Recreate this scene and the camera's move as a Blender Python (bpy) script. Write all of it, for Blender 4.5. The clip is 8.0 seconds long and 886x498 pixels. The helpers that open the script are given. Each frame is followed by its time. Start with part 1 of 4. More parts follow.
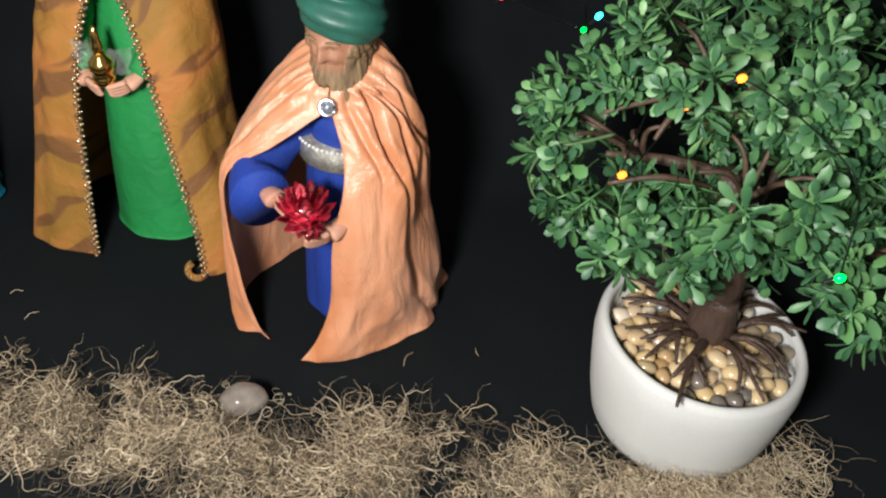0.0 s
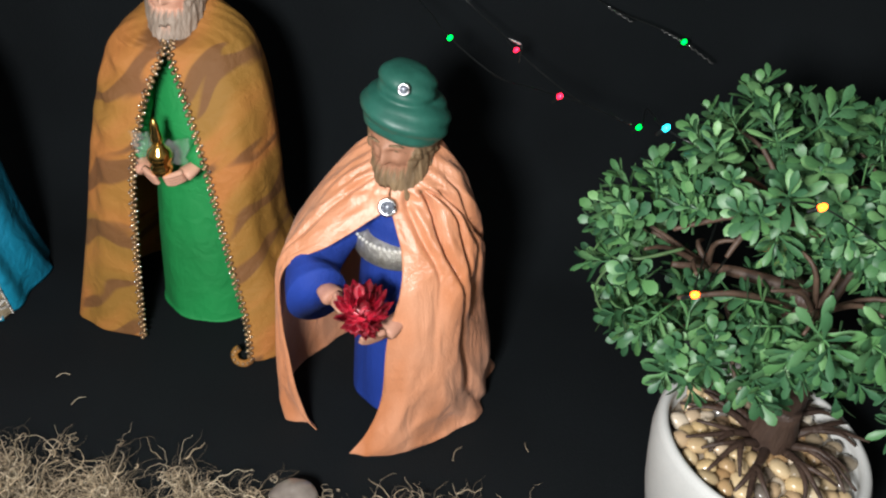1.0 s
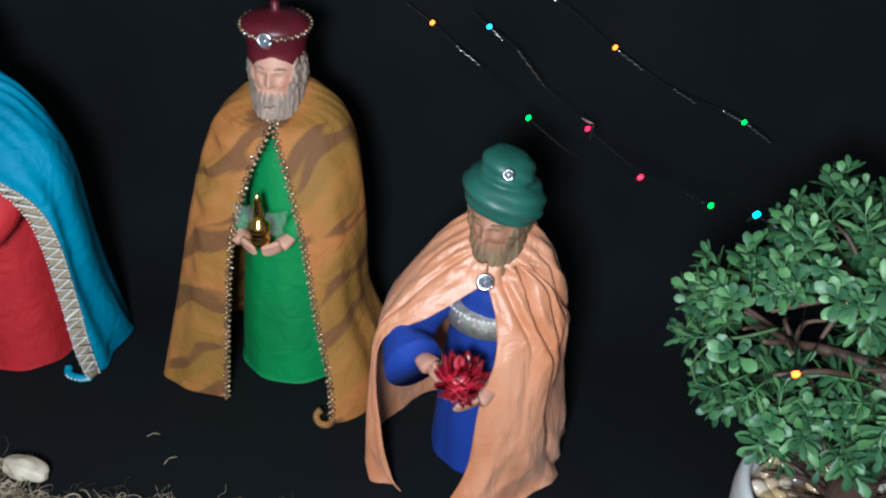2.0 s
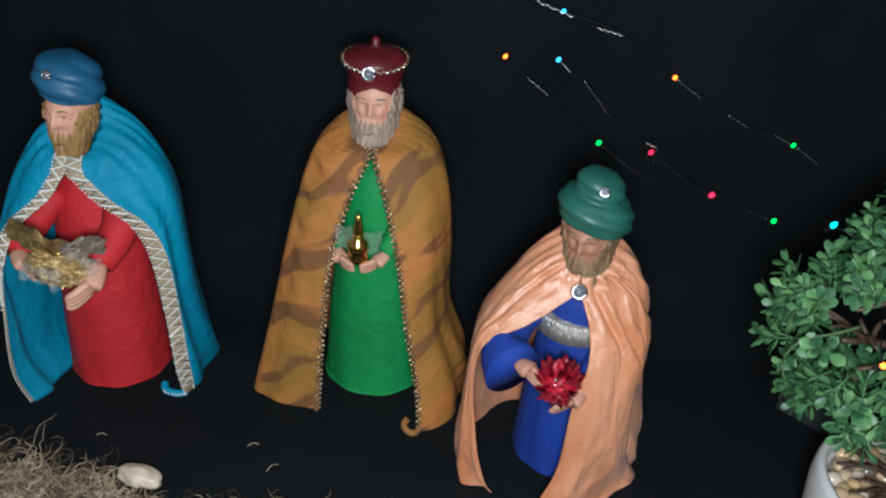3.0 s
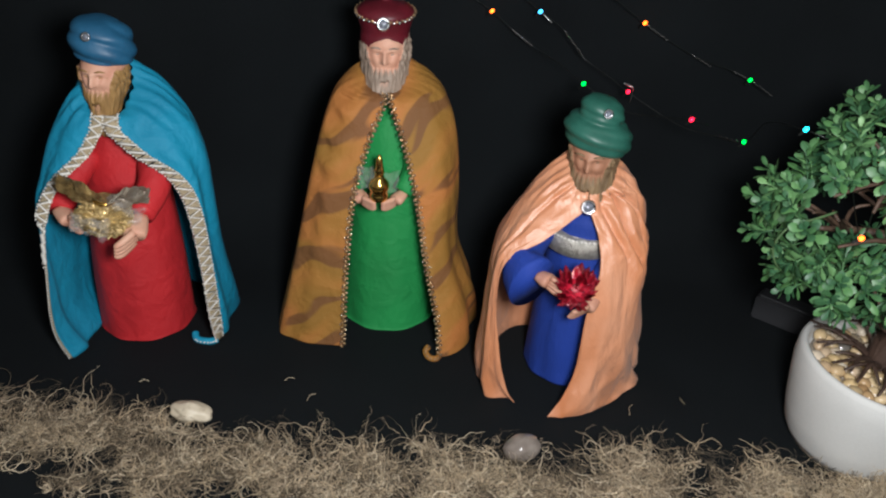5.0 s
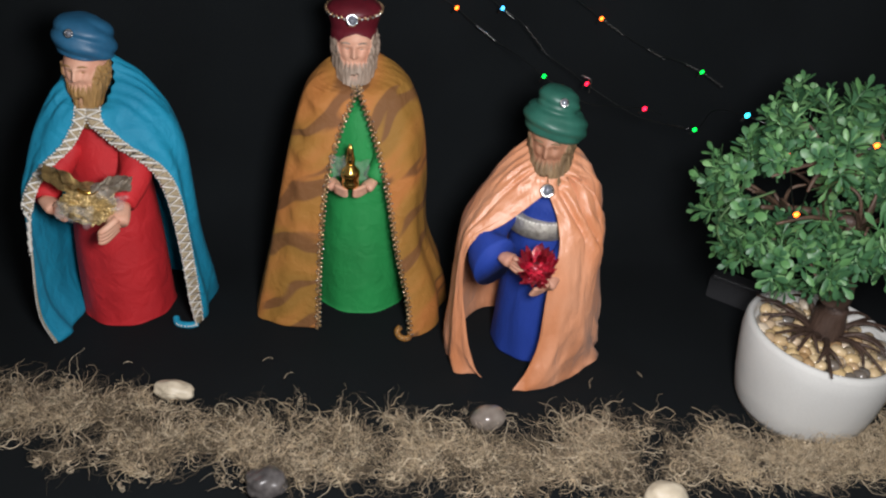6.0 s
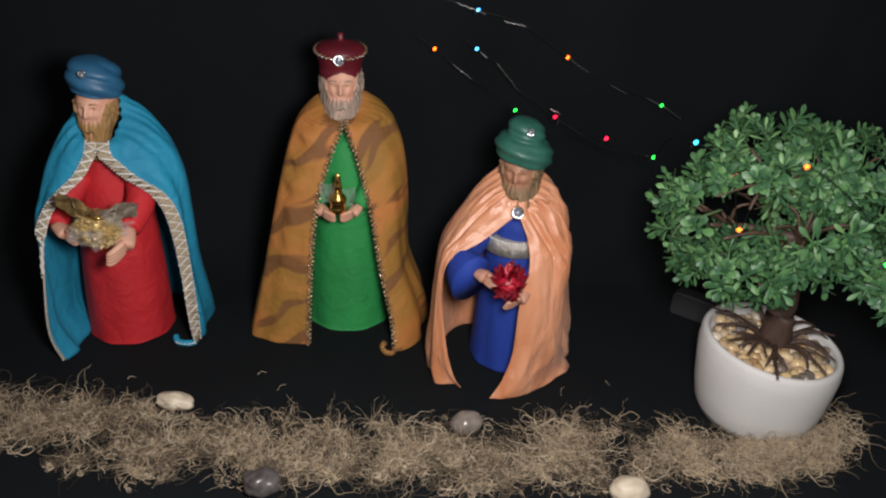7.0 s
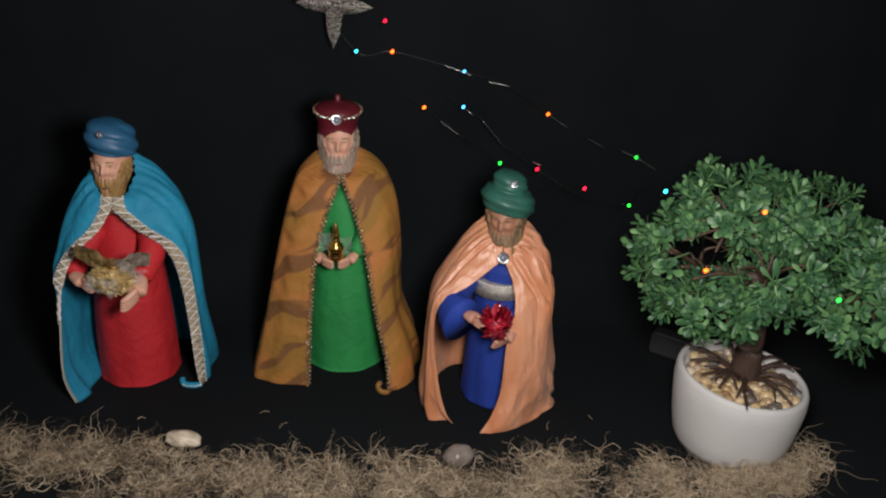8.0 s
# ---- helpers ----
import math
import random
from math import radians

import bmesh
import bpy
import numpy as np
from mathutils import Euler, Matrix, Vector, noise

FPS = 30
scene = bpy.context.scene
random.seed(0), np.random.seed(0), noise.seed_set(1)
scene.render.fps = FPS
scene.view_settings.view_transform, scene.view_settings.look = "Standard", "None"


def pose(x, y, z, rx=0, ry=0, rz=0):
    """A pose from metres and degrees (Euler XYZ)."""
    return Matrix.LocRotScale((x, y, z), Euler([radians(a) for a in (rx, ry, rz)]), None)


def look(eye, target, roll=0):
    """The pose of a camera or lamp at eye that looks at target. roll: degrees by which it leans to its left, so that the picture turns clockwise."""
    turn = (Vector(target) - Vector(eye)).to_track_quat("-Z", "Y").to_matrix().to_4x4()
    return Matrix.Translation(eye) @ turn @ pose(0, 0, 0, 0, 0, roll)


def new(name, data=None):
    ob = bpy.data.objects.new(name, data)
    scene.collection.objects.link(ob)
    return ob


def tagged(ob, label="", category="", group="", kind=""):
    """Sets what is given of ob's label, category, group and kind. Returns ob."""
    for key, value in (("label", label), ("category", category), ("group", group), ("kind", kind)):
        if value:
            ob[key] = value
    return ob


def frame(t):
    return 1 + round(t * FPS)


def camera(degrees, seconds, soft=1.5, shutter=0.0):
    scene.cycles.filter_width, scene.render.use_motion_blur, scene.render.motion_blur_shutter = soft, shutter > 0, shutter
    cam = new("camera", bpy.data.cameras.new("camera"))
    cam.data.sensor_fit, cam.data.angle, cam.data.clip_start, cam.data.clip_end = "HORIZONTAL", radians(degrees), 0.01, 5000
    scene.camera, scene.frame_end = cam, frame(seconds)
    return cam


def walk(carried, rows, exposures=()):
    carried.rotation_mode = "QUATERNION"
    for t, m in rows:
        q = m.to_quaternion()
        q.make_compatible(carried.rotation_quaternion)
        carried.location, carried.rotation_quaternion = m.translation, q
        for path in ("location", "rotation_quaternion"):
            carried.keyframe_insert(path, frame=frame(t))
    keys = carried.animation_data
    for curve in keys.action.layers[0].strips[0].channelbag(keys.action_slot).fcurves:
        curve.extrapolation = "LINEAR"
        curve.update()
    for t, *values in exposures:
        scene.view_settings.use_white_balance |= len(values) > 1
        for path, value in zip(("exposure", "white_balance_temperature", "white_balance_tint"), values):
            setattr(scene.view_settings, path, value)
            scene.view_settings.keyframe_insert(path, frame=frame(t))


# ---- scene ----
cam = camera(54.4, 8.0, soft=2.2)
PATH = [
    (0, (0.032, 0.059, 0.579), (-0.04, 1.565, -0.735), 3.6),
    (0.5, (0.014, 0.075, 0.594), (-0.082, 1.606, -0.69), 3.5),
    (1, (-0.009, 0.086, 0.609), (-0.115, 1.652, -0.63), 3.9),
    (1.5, (-0.039, 0.083, 0.629), (-0.145, 1.682, -0.568), 4.3),
    (2, (-0.089, 0.059, 0.647), (-0.195, 1.688, -0.509), 4.6),
    (3.5, (-0.213, -0.04, 0.661), (-0.265, 1.647, -0.411), 4.0),
    (4, (-0.242, -0.066, 0.646), (-0.249, 1.624, -0.423), 3.7),
    (4.5, (-0.271, -0.096, 0.637), (-0.223, 1.588, -0.44), 3.6),
    (6, (-0.262, -0.173, 0.652), (-0.117, 1.51, -0.42), 3.9),
    (6.5, (-0.259, -0.219, 0.66), (-0.101, 1.483, -0.379), 3.8),
    (7, (-0.258, -0.257, 0.677), (-0.088, 1.471, -0.316), 3.6),
    (7.5, (-0.255, -0.301, 0.692), (-0.079, 1.456, -0.247), 3.3),
    (8, (-0.267, -0.327, 0.706), (-0.073, 1.455, -0.181), 3.2),
]
EXPOSURES = [(0, 0.52, 6350, 8), (1, 0.40, 6150, 8), (1.5, 0.26, 5900, 6), (2, 0.16, 5350, 5), (3.5, -0.06, 5800, 6), (4.5, 0.04, 6000, 8), (6, 0.06, 6200, 12), (7, -0.14, 6400, 15), (7.5, -0.35, 6450, 15), (8, -0.38, 6450, 15)]
walk(cam, [(t, look(eye, target, roll)) for t, eye, target, roll in PATH], EXPOSURES)

# ---- light: the torch beside the lens, and a trace of room light ----
world = bpy.data.worlds.new("night_room")
scene.world = world
world.use_nodes = True
world.node_tree.nodes["Background"].inputs[0].default_value = (0.8, 0.88, 1.0, 1)
world.node_tree.nodes["Background"].inputs[1].default_value = 0.05
torch = new("torch", bpy.data.lights.new("torch", "POINT"))
torch.data.energy, torch.data.shadow_soft_size, torch.data.color = 36.0, 0.07, (1.0, 0.96, 0.92)
torch.matrix_world = pose(-0.165, -0.09, 0.64)


# ---- materials ----
def material(name, base, rough=0.6, metal=0.0, second=None, scale=30.0, amount=0.5, bump=0.0, bump_scale=200.0,
             sheen=0.0, coat=0.0, spec=0.5, stretch=(1, 1, 1), soft=0.2, through_light=0.0, detail=4.0, wrinkle=0.0, wrinkle_scale=45.0):
    """Principled material with a coloured variation at two scales and a fine relief."""
    m = bpy.data.materials.new(name)
    m.use_nodes = True
    nt = m.node_tree
    b = nt.nodes["Principled BSDF"]
    b.inputs["Roughness"].default_value, b.inputs["Metallic"].default_value = rough, metal
    b.inputs["Sheen Weight"].default_value, b.inputs["Coat Weight"].default_value = sheen, coat
    b.inputs["Specular IOR Level"].default_value = spec
    co = nt.nodes.new("ShaderNodeTexCoord")
    mp = nt.nodes.new("ShaderNodeMapping")
    mp.inputs["Scale"].default_value = stretch
    nt.links.new(co.outputs["Object"], mp.inputs["Vector"])
    n1 = nt.nodes.new("ShaderNodeTexNoise")
    n1.inputs["Scale"].default_value, n1.inputs["Detail"].default_value = scale, detail
    nt.links.new(mp.outputs[0], n1.inputs["Vector"])
    ramp = nt.nodes.new("ShaderNodeValToRGB")
    ramp.color_ramp.elements[0].position, ramp.color_ramp.elements[1].position = 0.5 - soft, 0.5 + soft
    second = second or tuple(c * (1 - 0.45 * amount) for c in base)
    ramp.color_ramp.elements[0].color, ramp.color_ramp.elements[1].color = (*second, 1), (*base, 1)
    nt.links.new(n1.outputs["Fac"], ramp.inputs["Fac"])
    n2 = nt.nodes.new("ShaderNodeTexNoise")
    n2.inputs["Scale"].default_value, n2.inputs["Detail"].default_value = bump_scale, 3
    nt.links.new(mp.outputs[0], n2.inputs["Vector"])
    mix = nt.nodes.new("ShaderNodeMix")
    mix.data_type, mix.blend_type = "RGBA", "OVERLAY"
    mix.inputs["Factor"].default_value = 0.25 * amount
    nt.links.new(ramp.outputs["Color"], mix.inputs["A"])
    nt.links.new(n2.outputs["Fac"], mix.inputs["B"])
    nt.links.new(mix.outputs["Result"], b.inputs["Base Color"])
    if bump:
        bp = nt.nodes.new("ShaderNodeBump")
        bp.inputs["Strength"].default_value, bp.inputs["Distance"].default_value = bump, 0.002
        nt.links.new(n2.outputs["Fac"], bp.inputs["Height"])
        nt.links.new(bp.outputs[0], b.inputs["Normal"])
        if wrinkle:
            n3 = nt.nodes.new("ShaderNodeTexNoise")
            n3.inputs["Scale"].default_value, n3.inputs["Detail"].default_value, n3.inputs["Distortion"].default_value = wrinkle_scale, 5, 0.6
            nt.links.new(mp.outputs[0], n3.inputs["Vector"])
            bw = nt.nodes.new("ShaderNodeBump")
            bw.inputs["Strength"].default_value, bw.inputs["Distance"].default_value = wrinkle, 0.012
            nt.links.new(n3.outputs["Fac"], bw.inputs["Height"])
            nt.links.new(bw.outputs[0], bp.inputs["Normal"])
    if through_light:
        b.inputs["Subsurface Weight"].default_value = through_light
        b.inputs["Subsurface Radius"].default_value = (0.004, 0.003, 0.002)
    return m


def brushed_cloth(name):
    """Ochre cloth printed with slanting brown and orange brush strokes."""
    m = material(name, (0.36, 0.155, 0.03), 0.75, bump=0.25, bump_scale=900, wrinkle=0.3)
    nt = m.node_tree
    b = nt.nodes["Principled BSDF"]
    co = nt.nodes["Texture Coordinate"]
    # a slow bend of the strokes
    slow = nt.nodes.new("ShaderNodeTexNoise")
    slow.inputs["Scale"].default_value, slow.inputs["Detail"].default_value = 11.0, 1.0
    nt.links.new(co.outputs["Object"], slow.inputs["Vector"])
    bend = nt.nodes.new("ShaderNodeVectorMath")
    bend.operation = "MULTIPLY_ADD"
    bend.inputs[1].default_value = (0.07, 0.07, 0.07)
    nt.links.new(slow.outputs["Color"], bend.inputs[0])
    nt.links.new(co.outputs["Object"], bend.inputs[2])
    turn = nt.nodes.new("ShaderNodeMapping")
    turn.inputs["Rotation"].default_value = (0.0, 0.62, 0.0)
    nt.links.new(bend.outputs[0], turn.inputs["Vector"])
    squeeze = nt.nodes.new("ShaderNodeMapping")
    squeeze.inputs["Scale"].default_value = (0.8, 0.8, 3.4)
    nt.links.new(turn.outputs[0], squeeze.inputs["Vector"])
    layers = []
    for shift, scale in ((0.0, 14.0), (3.7, 9.0)):
        n = nt.nodes.new("ShaderNodeTexNoise")
        n.noise_dimensions = "4D"
        n.inputs["W"].default_value = shift
        n.inputs["Scale"].default_value, n.inputs["Detail"].default_value = scale, 1.2
        nt.links.new(squeeze.outputs[0], n.inputs["Vector"])
        layers.append(n)
    ground = nt.nodes.new("ShaderNodeValToRGB")
    e = ground.color_ramp.elements
    e[0].position, e[0].color = 0.40, (0.27, 0.135, 0.020, 1)
    e[1].position, e[1].color = 0.62, (0.41, 0.155, 0.034, 1)
    e.new(0.50).color = (0.34, 0.155, 0.026, 1)
    nt.links.new(layers[1].outputs["Fac"], ground.inputs["Fac"])
    stroke = nt.nodes.new("ShaderNodeValToRGB")
    e = stroke.color_ramp.elements
    e[0].position, e[0].color = 0.535, (0, 0, 0, 1)
    e[1].position, e[1].color = 0.575, (0.85, 0.85, 0.85, 1)
    nt.links.new(layers[0].outputs["Fac"], stroke.inputs["Fac"])
    mix = nt.nodes.new("ShaderNodeMix")
    mix.data_type = "RGBA"
    nt.links.new(stroke.outputs["Color"], mix.inputs["Factor"])
    nt.links.new(ground.outputs["Color"], mix.inputs["A"])
    mix.inputs["B"].default_value = (0.15, 0.062, 0.020, 1)
    nt.links.new(mix.outputs["Result"], b.inputs["Base Color"])
    return m


def glow(name, colour, strength):
    m = bpy.data.materials.new(name)
    m.use_nodes = True
    b = m.node_tree.nodes["Principled BSDF"]
    b.inputs["Base Color"].default_value = (*colour, 1)
    b.inputs["Emission Color"].default_value = (*colour, 1)
    b.inputs["Emission Strength"].default_value = strength
    b.inputs["Roughness"].default_value = 0.2
    return m


def clear_film(name, alpha):
    m = bpy.data.materials.new(name)
    m.use_nodes = True
    s = m.node_tree.nodes["Principled BSDF"]
    s.inputs["Base Color"].default_value = (0.85, 0.87, 0.85, 1)
    s.inputs["Roughness"].default_value, s.inputs["Alpha"].default_value = 0.12, alpha
    s.inputs["Specular IOR Level"].default_value = 0.9
    return m


M_BLACK = material("black_cloth", (0.0042, 0.0061, 0.0074), 0.9, second=(0.0029, 0.0043, 0.0053), scale=9, bump=0.35, bump_scale=700, spec=0.2)
M_POT = material("matt_white_ceramic", (0.57, 0.57, 0.545), 0.8, second=(0.50, 0.50, 0.48), scale=14, amount=0.3, bump=0.06, bump_scale=500)
M_SOIL = material("clear_resin_fill", (0.20, 0.15, 0.10), 0.25, second=(0.42, 0.37, 0.3), scale=120, bump=0.4, bump_scale=260)
M_TRUNK = material("brown_plastic_bark", (0.075, 0.045, 0.032), 0.55, second=(0.035, 0.02, 0.014), scale=60, bump=0.7, bump_scale=260, stretch=(1, 1, 0.25))
M_TWIG = material("light_brown_twig", (0.10, 0.06, 0.038), 0.6, second=(0.05, 0.03, 0.02), scale=80, bump=0.4, bump_scale=300)
M_STEM = material("green_plastic_stem", (0.10, 0.17, 0.07), 0.45, second=(0.06, 0.11, 0.045), scale=90, bump=0.2)
M_TEAL = material("teal_cotton", (0.007, 0.26, 0.42), 0.7, second=(0.006, 0.20, 0.335), scale=16, bump=0.2, bump_scale=1200, wrinkle=0.35)
M_RED = material("red_cotton", (0.52, 0.015, 0.02), 0.72, second=(0.40, 0.01, 0.015), scale=16, bump=0.2, bump_scale=1200, wrinkle=0.3)
M_GREEN = material("green_cotton", (0.014, 0.26, 0.060), 0.72, second=(0.011, 0.20, 0.045), scale=16, bump=0.2, bump_scale=1200, wrinkle=0.3)
M_BLUE = material("royal_blue_cotton", (0.010, 0.044, 0.32), 0.75, second=(0.007, 0.032, 0.23), scale=20, bump=0.5, bump_scale=900, stretch=(1, 1, 0.3), wrinkle=0.25)
M_PEACH = material("peach_satin", (0.67, 0.33, 0.195), 0.36, second=(0.52, 0.19, 0.075), scale=24, bump=0.25, bump_scale=1100, stretch=(1, 1, 0.35), sheen=0.08, spec=0.8, wrinkle=0.5, wrinkle_scale=34)
M_OCHRE = brushed_cloth("brush_stroke_cloth")
M_SKIN = material("painted_resin_skin", (0.62, 0.36, 0.25), 0.6, second=(0.55, 0.27, 0.18), scale=50, amount=0.3, bump=0.05)
M_TAN = material("tan_painted_resin_skin", (0.38, 0.19, 0.115), 0.6, second=(0.32, 0.15, 0.085), scale=50, amount=0.3, bump=0.05)
M_PALM = material("warm_painted_resin_skin", (0.52, 0.28, 0.19), 0.6, second=(0.44, 0.21, 0.14), scale=50, amount=0.3, bump=0.05)
M_BLOND = material("blond_beard_resin", (0.36, 0.21, 0.07), 0.65, second=(0.20, 0.11, 0.035), scale=160, bump=0.5, bump_scale=420, stretch=(1, 1, 0.25))
M_GREY = material("grey_beard_resin", (0.36, 0.28, 0.22), 0.65, second=(0.20, 0.15, 0.11), scale=160, bump=0.5, bump_scale=420, stretch=(1, 1, 0.25))
M_BROWN = material("brown_beard_resin", (0.25, 0.165, 0.085), 0.65, second=(0.11, 0.07, 0.035), scale=160, bump=0.5, bump_scale=420, stretch=(1, 1, 0.25))
M_TURBAN_BLUE = material("blue_turban_resin", (0.020, 0.112, 0.215), 0.5, second=(0.014, 0.082, 0.165), scale=40, bump=0.1)
M_TURBAN_GREEN = material("green_turban_resin", (0.025, 0.118, 0.086), 0.46, second=(0.017, 0.086, 0.062), scale=40, bump=0.1)
M_HAT = material("maroon_hat_resin", (0.12, 0.010, 0.018), 0.40, second=(0.075, 0.006, 0.012), scale=40, bump=0.1)
M_GOLD = material("gold_metal", (0.85, 0.58, 0.18), 0.16, 1.0, second=(0.7, 0.42, 0.1), scale=60, amount=0.3)
M_SILVER = material("silver_metal", (0.85, 0.85, 0.86), 0.2, 1.0, second=(0.6, 0.6, 0.62), scale=200, amount=0.4)
M_BEAD = material("antique_gold_bead", (0.72, 0.48, 0.26), 0.28, 0.7, second=(0.05, 0.022, 0.012), scale=330, amount=0.6)
M_BRAID = material("cream_braid", (0.46, 0.38, 0.25), 0.7, second=(0.30, 0.24, 0.15), scale=300, bump=0.8, bump_scale=900)
M_CORD = material("silver_white_cord", (0.86, 0.84, 0.79), 0.4, second=(0.68, 0.65, 0.58), scale=400, bump=0.5, bump_scale=1200)
M_GOLD_NET = material("gold_silver_mesh_ribbon", (0.66, 0.48, 0.20), 0.20, 0.45, second=(0.16, 0.11, 0.05), scale=110, amount=0.6, bump=0.9, bump_scale=420)
M_SILVER_NET = material("silver_crumpled_foil", (0.62, 0.57, 0.48), 0.22, 0.25, second=(0.44, 0.36, 0.26), scale=90, amount=0.6, bump=0.9, bump_scale=420)
M_SILVER_LACE = material("silver_brocade", (0.60, 0.58, 0.52), 0.35, 0.7, second=(0.36, 0.33, 0.28), scale=160, bump=0.9, bump_scale=600)
M_RUBY = material("red_foil_petal", (0.56, 0.012, 0.040), 0.30, 0.0, second=(0.28, 0.006, 0.018), scale=120, bump=0.6, bump_scale=500, coat=0.6)
M_FILM = clear_film("cellophane", 0.12)
M_WIRE = material("dark_coated_wire", (0.012, 0.014, 0.013), 0.3, 0.2, coat=0.3)
M_WIRE_BRIGHT = material("bare_silver_wire", (0.7, 0.7, 0.7), 0.25, 1.0, bump=0.3)
M_BOX = material("dark_plastic", (0.018, 0.019, 0.021), 0.45, second=(0.014, 0.014, 0.016), scale=30)
M_CASE = material("dark_grey_plastic", (0.028, 0.029, 0.032), 0.5, second=(0.02, 0.021, 0.023), scale=30)
M_GEM = material("pale_faceted_stone", (0.30, 0.32, 0.37), 0.15, 0.3, second=(0.10, 0.11, 0.14), scale=500, amount=0.8)
# for the added room shell out of view; pale so torch bounce fills shadows
M_BOUNCE_SHELL = material("off_white_bounce_shell", (0.62, 0.61, 0.58), 0.8, second=(0.56, 0.55, 0.52), scale=3, bump=0.1)
M_TINSEL = material("silver_tinsel", (0.62, 0.58, 0.52), 0.24, 0.95, second=(0.04, 0.038, 0.036), scale=420, amount=0.9, bump=1.0, bump_scale=700, soft=0.1)
M_PEBBLE_WHITE = material("cream_stone", (0.62, 0.55, 0.42), 0.5, second=(0.48, 0.41, 0.3), scale=60, bump=0.2, bump_scale=200)
M_PEBBLE_GREY = material("grey_quartz", (0.24, 0.21, 0.18), 0.18, second=(0.17, 0.14, 0.12), scale=60, bump=0.05, bump_scale=120, coat=0.5)
M_PEBBLE_DARK = material("dark_grey_stone", (0.12, 0.11, 0.105), 0.3, second=(0.055, 0.05, 0.05), scale=110, bump=0.2, bump_scale=200, coat=0.2)


def random_tint(name, stops, rough, coat=0.0, translucent=0.0, island=False, bump=0.0):
    """A colour picked by chance for each piece, with a fine grain."""
    m = material(name, stops[0], rough, coat=coat, bump=bump, bump_scale=300)
    nt = m.node_tree
    b = nt.nodes["Principled BSDF"]
    src = nt.nodes.new("ShaderNodeNewGeometry" if island else "ShaderNodeObjectInfo")
    r = nt.nodes.new("ShaderNodeValToRGB")
    e = r.color_ramp.elements
    e[0].color, e[1].color = (*stops[0], 1), (*stops[-1], 1)
    for i, c in enumerate(stops[1:-1]):
        e.new((i + 1) / (len(stops) - 1)).color = (*c, 1)
    nt.links.new(src.outputs["Random Per Island" if island else "Random"], r.inputs["Fac"])
    n = nt.nodes.new("ShaderNodeTexNoise")
    n.inputs["Scale"].default_value = 150
    mix = nt.nodes.new("ShaderNodeMix")
    mix.data_type, mix.blend_type = "RGBA", "OVERLAY"
    mix.inputs["Factor"].default_value = 0.35
    nt.links.new(r.outputs["Color"], mix.inputs["A"])
    nt.links.new(n.outputs["Fac"], mix.inputs["B"])
    nt.links.new(mix.outputs["Result"], b.inputs["Base Color"])
    return m


LEAF_STOPS = [(0.026, 0.082, 0.036), (0.046, 0.130, 0.050), (0.084, 0.205, 0.066), (0.030, 0.094, 0.044), (0.150, 0.30, 0.110), (0.042, 0.120, 0.052)]
M_LEAF = random_tint("plastic_leaf", LEAF_STOPS, 0.50, island=True)
M_MOSS = random_tint("dried_moss", [(0.18, 0.135, 0.085), (0.11, 0.088, 0.06), (0.24, 0.185, 0.12), (0.065, 0.054, 0.04), (0.20, 0.15, 0.095)], 0.8, island=True)
M_MOSS_PALE = random_tint("pale_dried_moss", [(0.68, 0.54, 0.35), (0.46, 0.36, 0.24), (0.78, 0.66, 0.47), (0.36, 0.28, 0.19), (0.64, 0.50, 0.32)], 0.75, island=True)
M_PEBBLES = random_tint("river_pebble", [(0.50, 0.36, 0.19), (0.60, 0.46, 0.27), (0.36, 0.22, 0.10), (0.13, 0.12, 0.11), (0.55, 0.40, 0.2), (0.66, 0.58, 0.46), (0.42, 0.27, 0.13)], 0.22, coat=0.5)


# ---- mesh helpers ----
def part(name, bm, mats, parent=None, label="", smooth=True):
    me = bpy.data.meshes.new(name)
    bm.to_mesh(me)
    bm.free()
    for m in mats if isinstance(mats, (list, tuple)) else [mats]:
        me.materials.append(m)
    if smooth:
        me.shade_smooth()
    ob = new(name, me)
    ob.parent = parent
    return tagged(ob, label)


def grid(bm, pts, mat=0, close_u=False, close_v=False):
    """A quad sheet through rows of points; returns its faces."""
    vs = [[bm.verts.new(p) for p in row] for row in pts]
    nr, nc = len(vs), len(vs[0])
    out = []
    for i in range(nr if close_v else nr - 1):
        for j in range(nc if close_u else nc - 1):
            a, b = vs[i][j], vs[i][(j + 1) % nc]
            c, d = vs[(i + 1) % nr][(j + 1) % nc], vs[(i + 1) % nr][j]
            f = bm.faces.new((a, b, c, d))
            f.material_index = mat
            out.append(f)
    return out, vs


def lathe(bm, prof, mat=0, n=32, centre=(0, 0, 0), shape=None, caps=True):
    """A turned body: prof is (radius, height) from bottom to top; shape(angle, k, p) may move a point."""
    pts = []
    for k, (r, z) in enumerate(prof):
        row = []
        for j in range(n):
            a = 2 * math.pi * j / n
            p = Vector((centre[0] + r * math.cos(a), centre[1] + r * math.sin(a), centre[2] + z))
            row.append(shape(a, k, p) if shape else p)
        pts.append(row)
    faces, vs = grid(bm, pts, mat, close_u=True)
    if caps:
        for row, flip in ((vs[0], True), (vs[-1], False)):
            f = bm.faces.new(row[::-1] if flip else row)
            f.material_index = mat
    return vs


